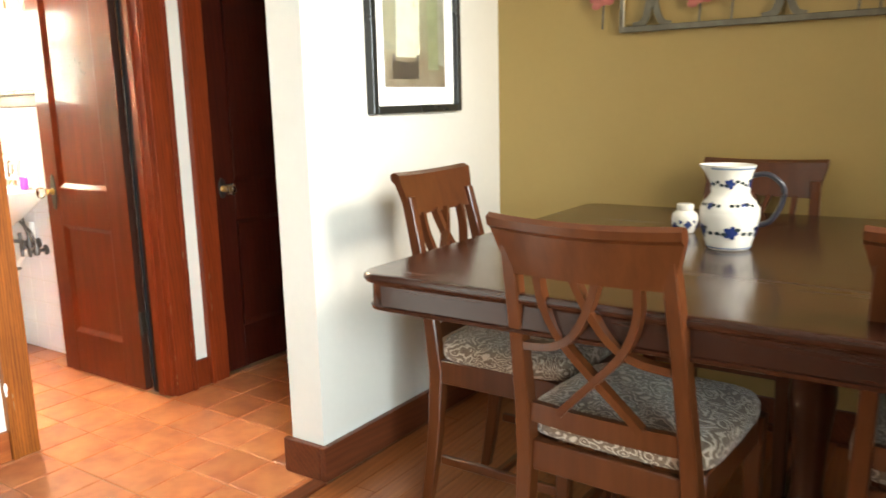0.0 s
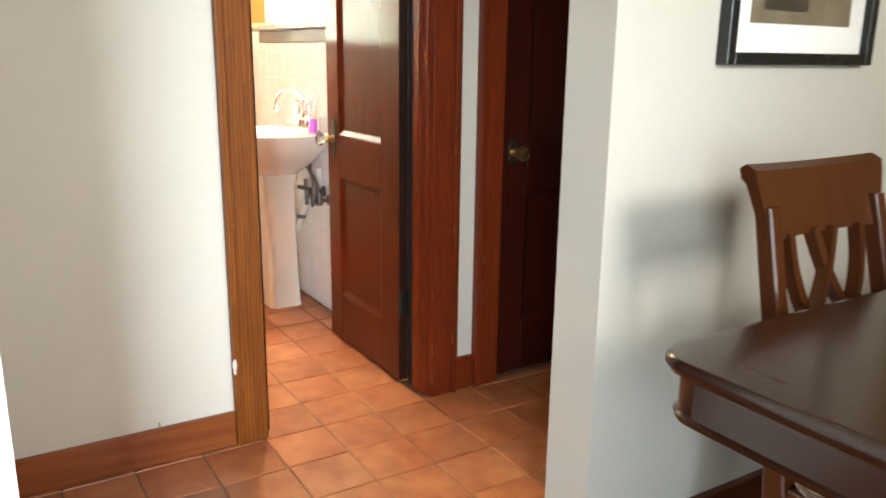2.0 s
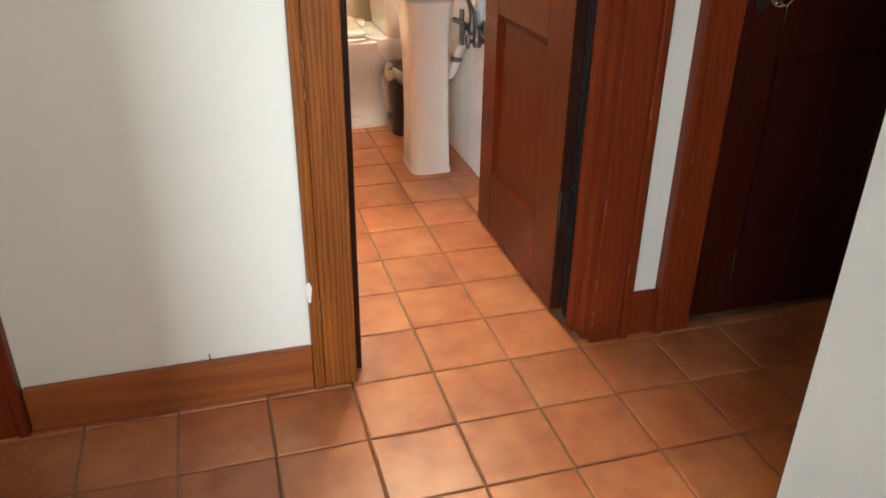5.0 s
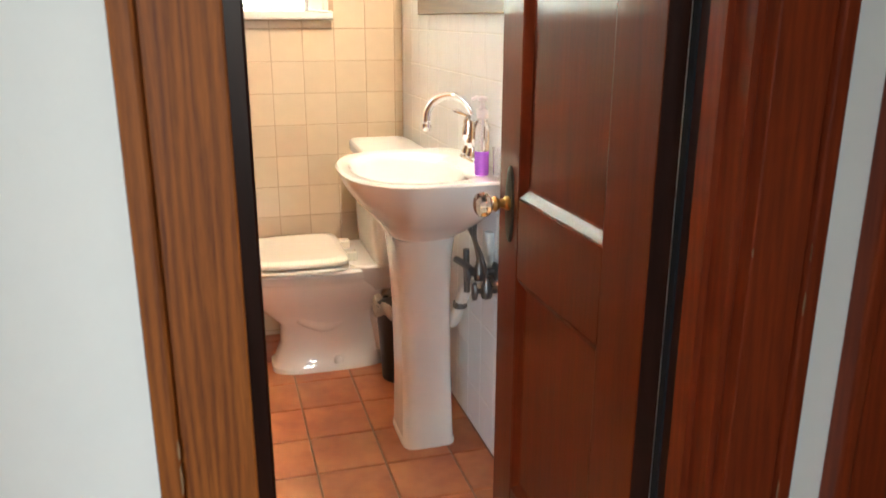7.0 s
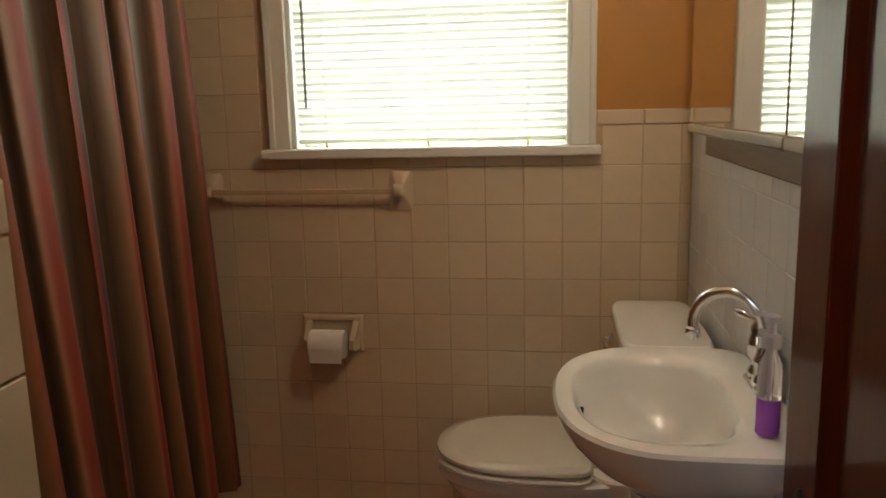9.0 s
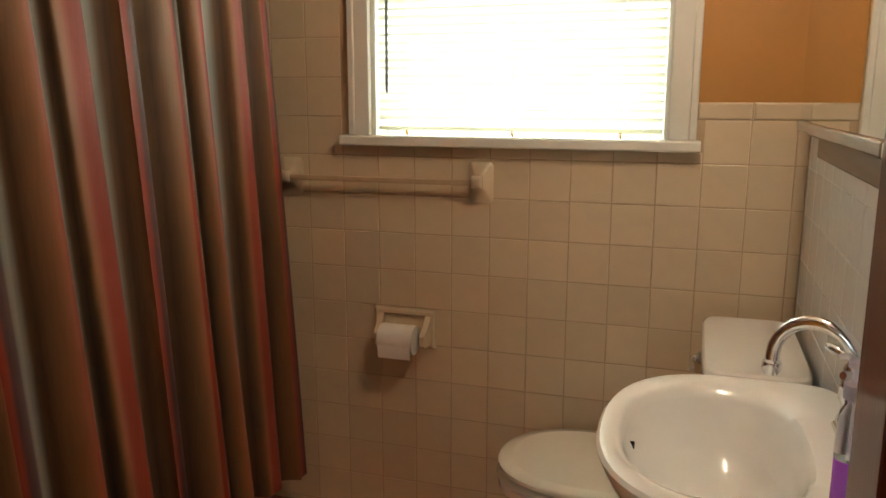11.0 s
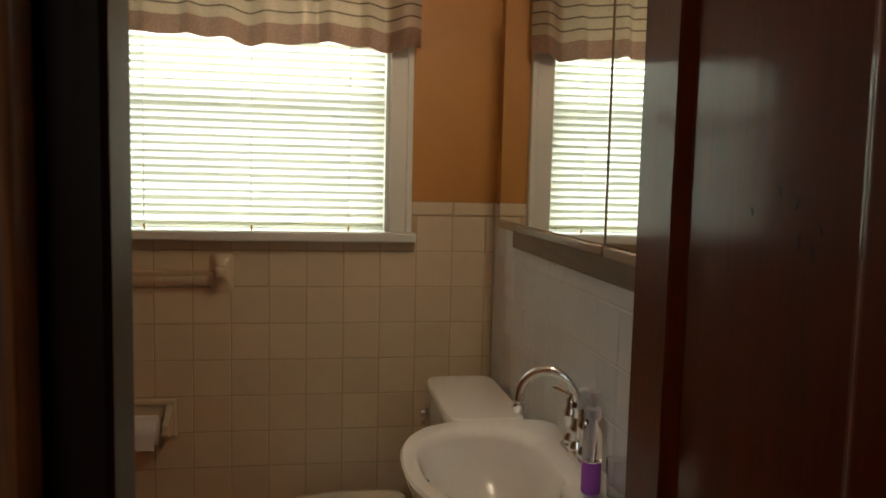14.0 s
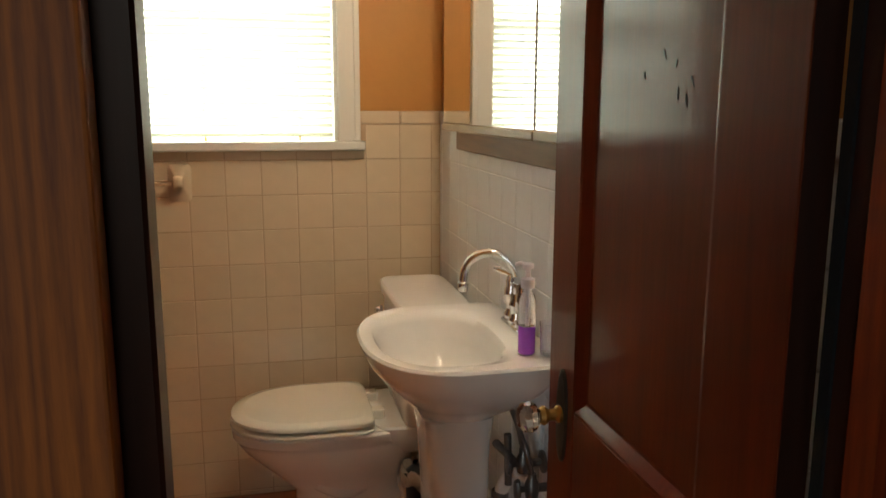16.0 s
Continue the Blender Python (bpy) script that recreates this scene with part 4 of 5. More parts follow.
for x, s in ((0.898, -1), (0.986, 1)):
    bm = bmesh.new()
    lathe(bm, [(0.017, 0.846), (0.0175, 0.858), (0.012, 0.868), (0.0125, 0.880), (0.0185, 0.890), (0.0165, 0.918), (0.0125, 0.930), (0.0145, 0.938), (0.010, 0.948), (0.007, 0.954)], (x, 0.113, 0), 16)
    h = part("valve_body", bm, M_CHROME, fau, "", 50)
    bm = bmesh.new()
    tube(bm, [(x, 0.113, 0.950), (x + s * 0.008, 0.103, 0.956), (x + s * 0.020, 0.088, 0.962), (x + s * 0.028, 0.078, 0.965)], [0.007, 0.0065, 0.009, 0.006], 10)
    part("lever", bm, M_CHROME, h, "", 60)

SBX, SBY = 1.136, 0.072
bot = thing("soap_bottle", (SBX, SBY, 0.835), "clear plastic pump bottle part full of violet soap", "soap bottle")
bm = bmesh.new()
lathe(bm, [(0.0160, 0.8352), (0.0182, 0.838), (0.0182, 0.894), (0.0178, 0.895)], (SBX, SBY, 0), 20)
part("liquid", bm, M_SOAP, bot, "violet liquid soap", 40)
bm = bmesh.new()
lathe(bm, [(0.0182, 0.896), (0.0186, 0.898), (0.0180, 0.945), (0.0165, 0.958), (0.012, 0.966), (0.011, 0.978)], (SBX, SBY, 0), 20)
part("bottle_shell", bm, M_CLEAR, bot, "clear plastic upper shell", 40)
bm = bmesh.new()
tube(bm, [(SBX, SBY, 0.896), (SBX + 0.002, SBY, 0.978)], 0.0028, 8)
part("dip_tube", bm, M_PUMP, bot, "", 40)
bm = bmesh.new()
lathe(bm, [(0.0145, 0.977), (0.0150, 0.996), (0.0065, 1.000), (0.0055, 1.016), (0.0120, 1.018), (0.0120, 1.027), (0.006, 1.030)], (SBX, SBY, 0), 16)
tube(bm, [(SBX, SBY, 1.023), (SBX - 0.022, SBY - 0.008, 1.025), (SBX - 0.038, SBY - 0.013, 1.019)], 0.0045, 8)
part("pump_head", bm, M_PUMP, bot, "frosted lilac pump head", 40)
cup = thing("clear_tumbler", (1.160, 0.113, 0.835), "small clear plastic tumbler beside the soap", "tumbler")
bm = bmesh.new()
lathe(bm, [(0.017, 0.8355), (0.018, 0.837), (0.021, 0.905), (0.0195, 0.905), (0.0165, 0.840)], (1.160, 0.113, 0), 18)
part("tumbler_wall", bm, M_CLEAR, cup, "", 40)

plum = thing("sink_plumbing", (1.05, 0.09, 0.45), "dull metal valves, braided supply lines and white trap under the sink", "plumbing")
bm = bmesh.new()
tube(bm, smooth_path([(1.035, 0.115, 0.50), (1.015, 0.092, 0.505), (0.985, 0.080, 0.47), (0.965, 0.070, 0.42), (0.945, 0.062, 0.375), (0.915, 0.055, 0.36), (0.890, 0.053, 0.40)]), 0.016, 12, up=(1, 0.1, 0.05))
part("trap", bm, M_PVC, plum, "white plastic drain trap", 60)
for c in ((0.968, 0.071, 0.43),):
    bm = bmesh.new()
    lathe(bm, [(0.0195, -0.009), (0.021, -0.006), (0.021, 0.006), (0.0195, 0.009)], c, 12)
    part("slip_nut", bm, M_STEEL, plum)
bm = bmesh.new()
tube(bm, [(1.045, 0.128, 0.66), (1.045, 0.126, 0.50)], 0.015, 10)
part("wall_pipe", bm, M_PVC, plum, "white plastic pipe", 60)
for x, z in ((1.085, 0.560), (1.145, 0.530)):
    bm = bmesh.new()
    lathe(bm, [(0.026, 0.137), (0.026, 0.132), (0.010, 0.128), (0.010, 0.085)], (x, 0, z), 14, "y")
    lathe(bm, [(0.014, z - 0.020), (0.016, z - 0.010), (0.016, z + 0.012), (0.010, z + 0.024), (0.010, z + 0.035)], (x, 0.088, 0), 12)
    v = part("stop_valve", bm, M_STEEL, plum, "", 40)
    bm = bmesh.new()
    lathe(bm, [(0.006, 0.088), (0.006, 0.062), (0.019, 0.060), (0.021, 0.056), (0.019, 0.050), (0.006, 0.048)], (x, 0, z), 10, "y", sx=1.25, sy=0.7)
    part("valve_handle", bm, M_STEEL, v, "", 30)
    bm = bmesh.new()
    tube(bm, smooth_path([(x, 0.088, z + 0.03), (x - 0.004, 0.075, z + 0.09), (x - 0.05, 0.07, z + 0.13), (x - 0.085, 0.085, z + 0.19)]), 0.0065, 8)
    part("supply_line", bm, M_STEEL, plum, "braided steel supply line", 60)
bm = bmesh.new()
tube(bm, [(1.00, 0.05, 0.575), (1.06, 0.055, 0.578), (1.10, 0.06, 0.575)], 0.010, 10)
tube(bm, [(1.055, 0.06, 0.62), (1.06, 0.062, 0.50)], 0.009, 10)
part("pop_up_linkage", bm, M_STEEL, plum, "", 60)

# ---- toilet ----
TX = 0.300
toi = thing("toilet", (TX, -0.25, 0), "white two-piece toilet with ivory seat and lid closed", "toilet")
bm = bmesh.new()
ring = []
for z, cy, ax, ay, ab, p in ((0.0, -0.215, 0.098, 0.215, 0.205, 3.8), (0.020, -0.215, 0.098, 0.215, 0.205, 3.8), (0.032, -0.215, 0.088, 0.203, 0.196, 3.5), (0.10, -0.215, 0.080, 0.180, 0.190, 3.0), (0.17, -0.222, 0.082, 0.172, 0.200, 2.7), (0.225, -0.252, 0.112, 0.200, 0.225, 2.4),
                       (0.270, -0.276, 0.142, 0.226, 0.250, 2.2), (0.310, -0.290, 0.162, 0.254, 0.272, 2.15), (0.342, -0.299, 0.171, 0.268, 0.286, 2.2), (0.356, -0.301, 0.173, 0.271, 0.290, 2.25), (0.361, -0.304, 0.179, 0.276, 0.300, 2.3), (0.387, -0.305, 0.182, 0.277, 0.300, 2.3), (0.394, -0.305, 0.176, 0.270, 0.294, 2.3), (0.396, -0.305, 0.164, 0.258, 0.282, 2.3)):
    ring.append(super_ring(TX, cy, z, ax, ay, 44, p, 3.0, ab))
loft(bm, ring)
part("bowl", bm, M_PORC, toi, "", 45)
# swelling of the trapway along each side of the foot
for s in (-1, 1):
    bm = bmesh.new()
    tube(bm, smooth_path([(TX + s * 0.070, -0.330, 0.215), (TX + s * 0.062, -0.250, 0.170), (TX + s * 0.060, -0.185, 0.190), (TX + s * 0.064, -0.110, 0.250), (TX + s * 0.062, -0.055, 0.190), (TX + s * 0.056, -0.030, 0.060)], 6), [0.030] * 31, 14)
    part("trapway", bm, M_PORC, toi, "", 60)
bm = bmesh.new()
ring = []
for z, e in ((0.300, 0.70), (0.345, 0.90), (0.366, 0.97), (0.398, 1.0), (0.405, 0.97)):
    ring.append(super_ring(TX, -0.015, z, 0.172 * e, 0.150, 36, 5, 5, 0.120))
loft(bm, ring)
part("rear_deck", bm, M_PORC, toi, "", 40)
for nm, z0, z1, k, mat in (("seat_ring", 0.398, 0.412, 1.0, M_SEAT), ("lid", 0.4175, 0.437, 0.985, M_SEAT)):
    bm = bmesh.new()
    ring = []
    for z, e in ((z0, 0.965), (z0 + 0.004, 1.0), (z1 - 0.006, 1.0), (z1 - 0.001, 0.975), (z1 + (0.004 if nm == "lid" else 0), 0.85)):
        ring.append(super_ring(TX, -0.335, z, 0.193 * k * e, 0.250 * k * e, 44, 2.25, 7.0, 0.180 * k * e))
    loft(bm, ring)
    part(nm, bm, mat, toi, "", 45)
for dx in (-0.075, 0.075):
    part("seat_hinge", boxes((TX + dx - 0.022, TX + dx + 0.022, -0.162, -0.122, 0.404, 0.436), bev=0.006, seg=2), M_SEAT, toi, "", 40)
bm = bmesh.new()
ring = []
for z, k in ((0.406, 0.84), (0.416, 0.88), (0.47, 0.91), (0.60, 0.96), (0.745, 0.985)):
    ring.append(super_ring(TX, 0.016, z, 0.222 * k, 0.105 * k, 40, 7))
loft(bm, ring)
part("tank", bm, M_PORC, toi, "", 45)
bm = bmesh.new()
ring = []
for z, k in ((0.747, 1.0), (0.752, 1.03), (0.772, 1.03), (0.780, 1.015), (0.784, 0.97)):
    ring.append(super_ring(TX, 0.014, z, 0.226 * k, 0.108 * k, 40, 7))
loft(bm, ring)
part("tank_lid", bm, M_PORC, toi, "", 45)
bm = bmesh.new()
lathe(bm, [(0.015, -0.092), (0.016, -0.100), (0.010, -0.104), (0.009, -0.114)], (0.155, 0, 0.690), 14, "y")
tube(bm, [(0.155, -0.112, 0.690), (0.180, -0.116, 0.686), (0.215, -0.114, 0.678)], [0.007, 0.006, 0.008], 8)
part("flush_handle", bm, M_CHROME, toi, "chrome flush lever", 40)
for y in (-0.20,):
    bm = bmesh.new()
    lathe(bm, [(0.017, 0.030), (0.016, 0.046), (0.010, 0.054), (0.003, 0.056)], (TX + 0.086, y, -0.004), 14)
    part("bolt_cap", bm, M_PORC, toi, "", 50)

bin_ = thing("waste_bin", (0.500, 0.012, 0), "black plastic waste bin lined with a pale crumpled bag", "waste bin")
bm = bmesh.new()
lathe(bm, [(0.070, 0.0), (0.075, 0.003), (0.092, 0.270), (0.095, 0.275), (0.089, 0.275), (0.072, 0.02)], (0.500, 0.012, 0), 24)
part("bucket", bm, M_BIN, bin_, "", 40)
bm = bmesh.new()
ring = []
for z, r in ((0.245, 0.0945), (0.262, 0.098), (0.283, 0.097), (0.290, 0.090), (0.265, 0.080)):
    ring.append([V(0.500 + r * (1 + 0.07 * math.sin(5 * a + z * 30)) * math.cos(a), 0.012 + r * (1 + 0.07 * math.sin(7 * a + z * 50)) * math.sin(a), z + 0.012 * math.sin(6 * a + 1)) for a in [2 * math.pi * k / 36 for k in range(36)]])
loft(bm, ring, False, False)
part("bag", bm, M_BAG, bin_, "crumpled pale plastic liner", 60)
bm = bmesh.new()
ring = []
for z, r in ((0.245, 0.078), (0.270, 0.075), (0.288, 0.055), (0.296, 0.02)):
    ring.append([V(0.505 + r * (1 + 0.12 * math.sin(4 * a + z * 60)) * math.cos(a), 0.002 + r * (1 + 0.12 * math.sin(5 * a + z * 40)) * math.sin(a), z + 0.008 * math.sin(3 * a)) for a in [2 * math.pi * k / 28 for k in range(28)]])
loft(bm, ring)
part("dark_refuse", bm, M_BIN, bin_, "dark crumpled refuse", 60)

# ---- dining room ----
TX0, TX1, TY0, TY1, TZ = 3.722, 5.50, -0.540, 0.810, 0.820
table = thing("dining_table", (4.6, 0.13, 0), "dark cherry dining table with moulded edge and deep apron", "dining table")


def rounded_rect(x0, x1, y0, y1, z, r, n=5):
    ring = []
    for cx, cy, a0 in ((x1 - r, y0 + r, -90), (x1 - r, y1 - r, 0), (x0 + r, y1 - r, 90), (x0 + r, y0 + r, 180)):
        for k in range(n + 1):
            a = radians(a0 + 90 * k / n)
            ring.append(V(cx + r * math.cos(a), cy + r * math.sin(a), z))
    return ring


bm = bmesh.new()
ring = []
for z, i in ((TZ - 0.026, 0.016), (TZ - 0.022, 0.004), (TZ - 0.014, 0.0), (TZ - 0.006, 0.001), (TZ - 0.001, 0.005), (TZ, 0.012)):
    ring.append(rounded_rect(TX0 + i, TX1 - i, TY0 + i, TY1 - i, z, 0.055))
loft(bm, ring)
part("tabletop", bm, M_TABLE, table, "", 35)
bm = bmesh.new()
ring = []
for z, i in ((TZ - 0.092, 0.022), (TZ - 0.088, 0.014), (TZ - 0.080, 0.012), (TZ - 0.077, 0.016), (TZ - 0.030, 0.016), (TZ - 0.0262, 0.014)):
    ring.append(rounded_rect(TX0 + i, TX1 - i, TY0 + i, TY1 - i, z, 0.05))
loft(bm, ring)
part("apron", bm, M_TABLE, table, "", 35)
for x in (4.615, 5.05):
    bm = bmesh.new()
    lathe(bm, [(0.055, 0.070), (0.060, 0.09), (0.050, 0.12), (0.038, 0.20), (0.045, 0.34), (0.058, 0.45), (0.050, 0.55), (0.035, 0.60), (0.060, 0.64), (0.062, TZ - 0.085)], (x, 0.18, 0), 20)
    part("pedestal_column", bm, M_CHAIR, table, "turned warm cherry column", 40)
bm = bmesh.new()
box(bm, 4.30, 5.35, 0.12, 0.24, 0.0, 0.072, bev=0.02, seg=2)
for x in (4.55, 5.10):
    box(bm, x - 0.05, x + 0.05, -0.28, 0.64, 0.0, 0.06, bev=0.02, seg=2)
part("pedestal_foot", bm, M_TABLE, table, "", 40)


def dining_chair():
    """Built at the origin, facing +y, floor at z 0."""
    ch = thing("dining_chair", (0, 0, 0), "warm cherry dining chair with interlaced back and paisley seat", "chair", "chairs round the table")
    W, SZ, TOP = 0.205, 0.468, 0.970

    def back(z):
        t = max(0.0, (z - 0.42) / 0.55)
        return -0.205 - 0.12 * t ** 1.25 if z > 0.42 else -0.205 - 0.055 * ((0.42 - z) / 0.42) ** 1.6

    for s in (-1, 1):
        bm = bmesh.new()
        ring = []
        for z, k in ((0.0, 0.8), (0.1, 0.9), (0.25, 1.0), (0.42, 1.1), (0.55, 1.0), (0.72, 0.92), (0.87, 0.88), (0.905, 0.85)):
            x, y, h, w = s * (W - 0.018 - 0.022 * max(0.0, (z - 0.42) / 0.5)), back(z), 0.017 * k, 0.020 * k
            ring.append([V(x + a * h, y + b * w, z) for a, b in ((-1, -0.8), (-0.8, -1), (0.8, -1), (1, -0.8), (1, 0.8), (0.8, 1), (-0.8, 1), (-1, 0.8))])
        loft(bm, ring)
        part("back_post", bm, M_CHAIR, ch, "", 40)
        bm = bmesh.new()
        ring = []
        for z, k in ((0.0, 0.75), (0.12, 0.85), (0.40, 1.05), (0.463, 1.1)):
            ring.append([V(s * (W - 0.012) + a * 0.020 * k, 0.195 + b * 0.020 * k, z) for a, b in ((-1, -0.8), (-0.8, -1), (0.8, -1), (1, -0.8), (1, 0.8), (0.8, 1), (-0.8, 1), (-1, 0.8))])
        loft(bm, ring)
        part("front_leg", bm, M_CHAIR, ch, "", 40)
        part("side_rail", boxes((s * (W - 0.012) - 0.011, s * (W - 0.012) + 0.011, -0.185, 0.178, SZ - 0.068, SZ), bev=0.003), M_CHAIR, ch, "", 40)
        part("stretcher", boxes((s * (W - 0.012) - 0.009, s * (W - 0.012) + 0.009, -0.195, 0.180, 0.160, 0.186), bev=0.003), M_CHAIR, ch, "", 40)
    part("front_rail", boxes((-W + 0.03, W - 0.03, 0.184, 0.206, SZ - 0.068, SZ), bev=0.003), M_CHAIR, ch, "", 40)
    part("rear_rail", boxes((-W + 0.03, W - 0.03, -0.216, -0.194, SZ - 0.075, SZ - 0.005), bev=0.003), M_CHAIR, ch, "", 40)
    part("cross_stretcher", boxes((-W + 0.022, W - 0.022, -0.02, 0.0, 0.162, 0.184), bev=0.003), M_CHAIR, ch, "", 40)
    # crest rail, bowed and rolled at the top
    bm = bmesh.new()
    ring = []
    for i in range(15):
        u = -1 + 2 * i / 14
        x, xt, bow = u * (W - 0.034), u * (W - 0.008), -0.018 * (1 - u * u)
        y0, y1 = back(0.865), back(0.955)
        lift = 0.006 * u * u - 0.004
        ring.append([V(x, y0 + bow - 0.010, 0.850), V(x, y0 + bow + 0.011, 0.850), V(xt, y1 + bow + 0.010, 0.945 + lift), V(xt, y1 + bow + 0.006, 0.962 + lift), V(xt, y1 + bow - 0.014, 0.970 + lift),
                     V(xt, y1 + bow - 0.026, 0.962 + lift), V(xt, y1 + bow - 0.022, 0.946 + lift), V(xt, y1 + bow - 0.010, 0.938 + lift)])
    loft(bm, ring)
    part("crest_rail", bm, M_CHAIR, ch, "", 35)
    bm = bmesh.new()
    ring = []
    for i in range(11):
        u = -1 + 2 * i / 10
        x, bow = u * (W - 0.036), -0.010 * (1 - u * u)
        y = back(0.535) + bow
        ring.append([V(x, y - 0.009, 0.512), V(x, y + 0.009, 0.512), V(x, y + 0.007, 0.556), V(x, y - 0.010, 0.556)])
    loft(bm, ring)
    part("lower_rail", bm, M_CHAIR, ch, "", 35)
    for s in (-1, 1):
        for pts in (((-0.118, 0.856), (-0.112, 0.79), (-0.075, 0.715), (-0.005, 0.645), (0.055, 0.590), (0.100, 0.548)),
                    ((-0.030, 0.856), (0.000, 0.79), (0.045, 0.730), (0.100, 0.700), (0.175, 0.690))):
            bm = bmesh.new()
            tube(bm, smooth_path([(s * x * 0.9, back(z) - 0.010 * (1 - (x / W) ** 2) + (0.002 if s > 0 else -0.002), z) for x, z in pts], 5), 0.0, flat=(0.008, 0.012), up=(0.0, 1.0, 0.0))
            part("lattice_bar", bm, M_CHAIR, ch, "", 40)
    bm = bmesh.new()
    ring = []
    for z, e in ((SZ + 0.002, 0.97), (SZ + 0.014, 1.0), (SZ + 0.036, 1.0), (SZ + 0.050, 0.965), (SZ + 0.058, 0.85), (SZ + 0.062, 0.55)):
        ring.append(super_ring(0, 0.005, z, (W + 0.012) * e, 0.212 * e, 40, 5.5))
    loft(bm, ring)
    part("seat_cushion", bm, M_PAISLEY, ch, "cream and brown paisley seat cushion", 60)
    return ch


first = dining_chair()
first.matrix_basis = pose(4.330, -0.255, 0, 0, 0, -3) @ Matrix.Diagonal((1.0, 1.0, 1.02, 1.0))
copy_thing(first, pose(3.885, 0.030, 0, 0, 0, -90) @ Matrix.Diagonal((0.93, 1.0, 1.02, 1.0)))
copy_thing(first, pose(4.320, 0.560, 0, 0, 0, 180))
copy_thing(first, pose(4.960, -0.120, 0, 0, 0, 0))

# blue and white jug
JX, JY = 4.400, 0.135
jug = thing("ceramic_jug", (JX, JY, TZ), "white glazed jug with hand-painted blue flowers and dark handle", "jug")
bm = bmesh.new()
prof = [(0.050, 0.0), (0.054, 0.004), (0.056, 0.012), (0.066, 0.045), (0.0735, 0.085), (0.0735, 0.095), (0.0725, 0.098), (0.0735, 0.102), (0.068, 0.116), (0.053, 0.132), (0.047, 0.142), (0.048, 0.165), (0.052, 0.190), (0.058, 0.206), (0.060, 0.212), (0.057, 0.213), (0.047, 0.185), (0.042, 0.145), (0.06, 0.10), (0.05, 0.01)]
seg = 40
rings = []
for r, z in prof:
    row = []
    for i in range(seg):
        a = 2 * math.pi * i / seg
        lip = 0.020 * max(0.0, math.cos(a - math.pi)) ** 6 * max(0.0, (z - 0.16) / 0.05)
        row.append(V(JX + (r + lip) * math.cos(a), JY + (r + lip) * math.sin(a), TZ + 0.001 + z))
    rings.append(row)
loft(bm, rings)
part("jug_body", bm, M_JUG, jug, "", 60)
bm = bmesh.new()
tube(bm, smooth_path([(JX + 0.045, JY + 0.01, TZ + 0.185), (JX + 0.085, JY + 0.016, TZ + 0.190), (JX + 0.120, JY + 0.022, TZ + 0.160), (JX + 0.118, JY + 0.022, TZ + 0.115), (JX + 0.095, JY + 0.018, TZ + 0.075), (JX + 0.066, JY + 0.012, TZ + 0.062)]), 0.0068, 10)
part("handle", bm, M_NAVY, jug, "dark cobalt handle", 60)


def radius_at(z):
    for (r0, z0), (r1, z1) in zip(prof, prof[1:15]):
        if z0 <= z <= z1:
            return r0 + (r1 - r0) * (z - z0) / max(1e-6, z1 - z0)
    return 0.05


def decal(bm, ang, z, size, petals, cx, cy, z0, rad):
    """A flat painted blossom that hugs the glaze."""
    c = bm.verts.new(V(cx + (rad(z) + 0.0009) * math.cos(ang), cy + (rad(z) + 0.0009) * math.sin(ang), z0 + z))
    n = petals * 4
    loop_ = []
    for k in range(n):
        a = 2 * math.pi * k / n
        rr = size * (0.62 + 0.38 * abs(math.cos(a * petals / 2)))
        zz = z + rr * math.sin(a)
        r = rad(zz) + 0.0010
        aa = ang + rr * math.cos(a) / r
        loop_.append(bm.verts.new(V(cx + r * math.cos(aa), cy + r * math.sin(aa), z0 + zz)))
    for k in range(n):
        bm.faces.new((c, loop_[k], loop_[(k + 1) % n]))


random.seed(4)
bl = bmesh.new()
for k in range(5):
    a = math.radians(-72 + k * 72)
    for da, z, size in ((0.0, 0.048, 0.019), (0.45, 0.114, 0.010), (-0.1, 0.168, 0.014)):
        bm = bmesh.new()
        decal(bm, a + da, z, size, 5, JX, JY, TZ + 0.001, radius_at)
        part("painted_flower", bm, M_BLUE, jug, "painted cobalt flower")
    for j in (-2, -1, 1, 2):
        decal(bl, a + j * 0.24, 0.050 + random.uniform(-0.008, 0.008), 0.0075, 2, JX, JY, TZ + 0.001, radius_at)
        decal(bl, a + j * 0.26, 0.170 + random.uniform(-0.007, 0.007), 0.006, 2, JX, JY, TZ + 0.001, radius_at)
        decal(bl, a + 0.4 + j * 0.2, 0.117 + random.uniform(-0.004, 0.004), 0.006, 2, JX, JY, TZ + 0.001, radius_at)
part("painted_leaves", bl, M_LEAF, jug, "painted dark leaves")
bm = bmesh.new()
for z, w in ((0.006, 0.0035), (0.204, 0.0045)):
    r = radius_at(z) + 0.0008
    ring_a = [V(JX + r * math.cos(2 * math.pi * i / 40), JY + r * math.sin(2 * math.pi * i / 40), TZ + z) for i in range(40)]
    r2 = radius_at(z + w) + 0.0008
    ring_b = [V(JX + r2 * math.cos(2 * math.pi * i / 40), JY + r2 * math.sin(2 * math.pi * i / 40), TZ + z + w) for i in range(40)]
    loft(bm, [ring_a, ring_b], False, False)
part("painted_band", bm, plain("pale_blue_glaze", (0.20, 0.27, 0.38), 0.2, var=0.4, scale=60, bumps=0.0), jug, "pale blue painted bands")

PX, PY = 4.232, 0.318
pot = thing("ceramic_pot", (PX, PY, TZ), "small white lidded pot with blue painted landscape", "pot")
bm = bmesh.new()
pot_prof = [(0.026, 0.0), (0.028, 0.003), (0.036, 0.022), (0.0375, 0.040), (0.035, 0.054), (0.024, 0.062), (0.023, 0.064)]
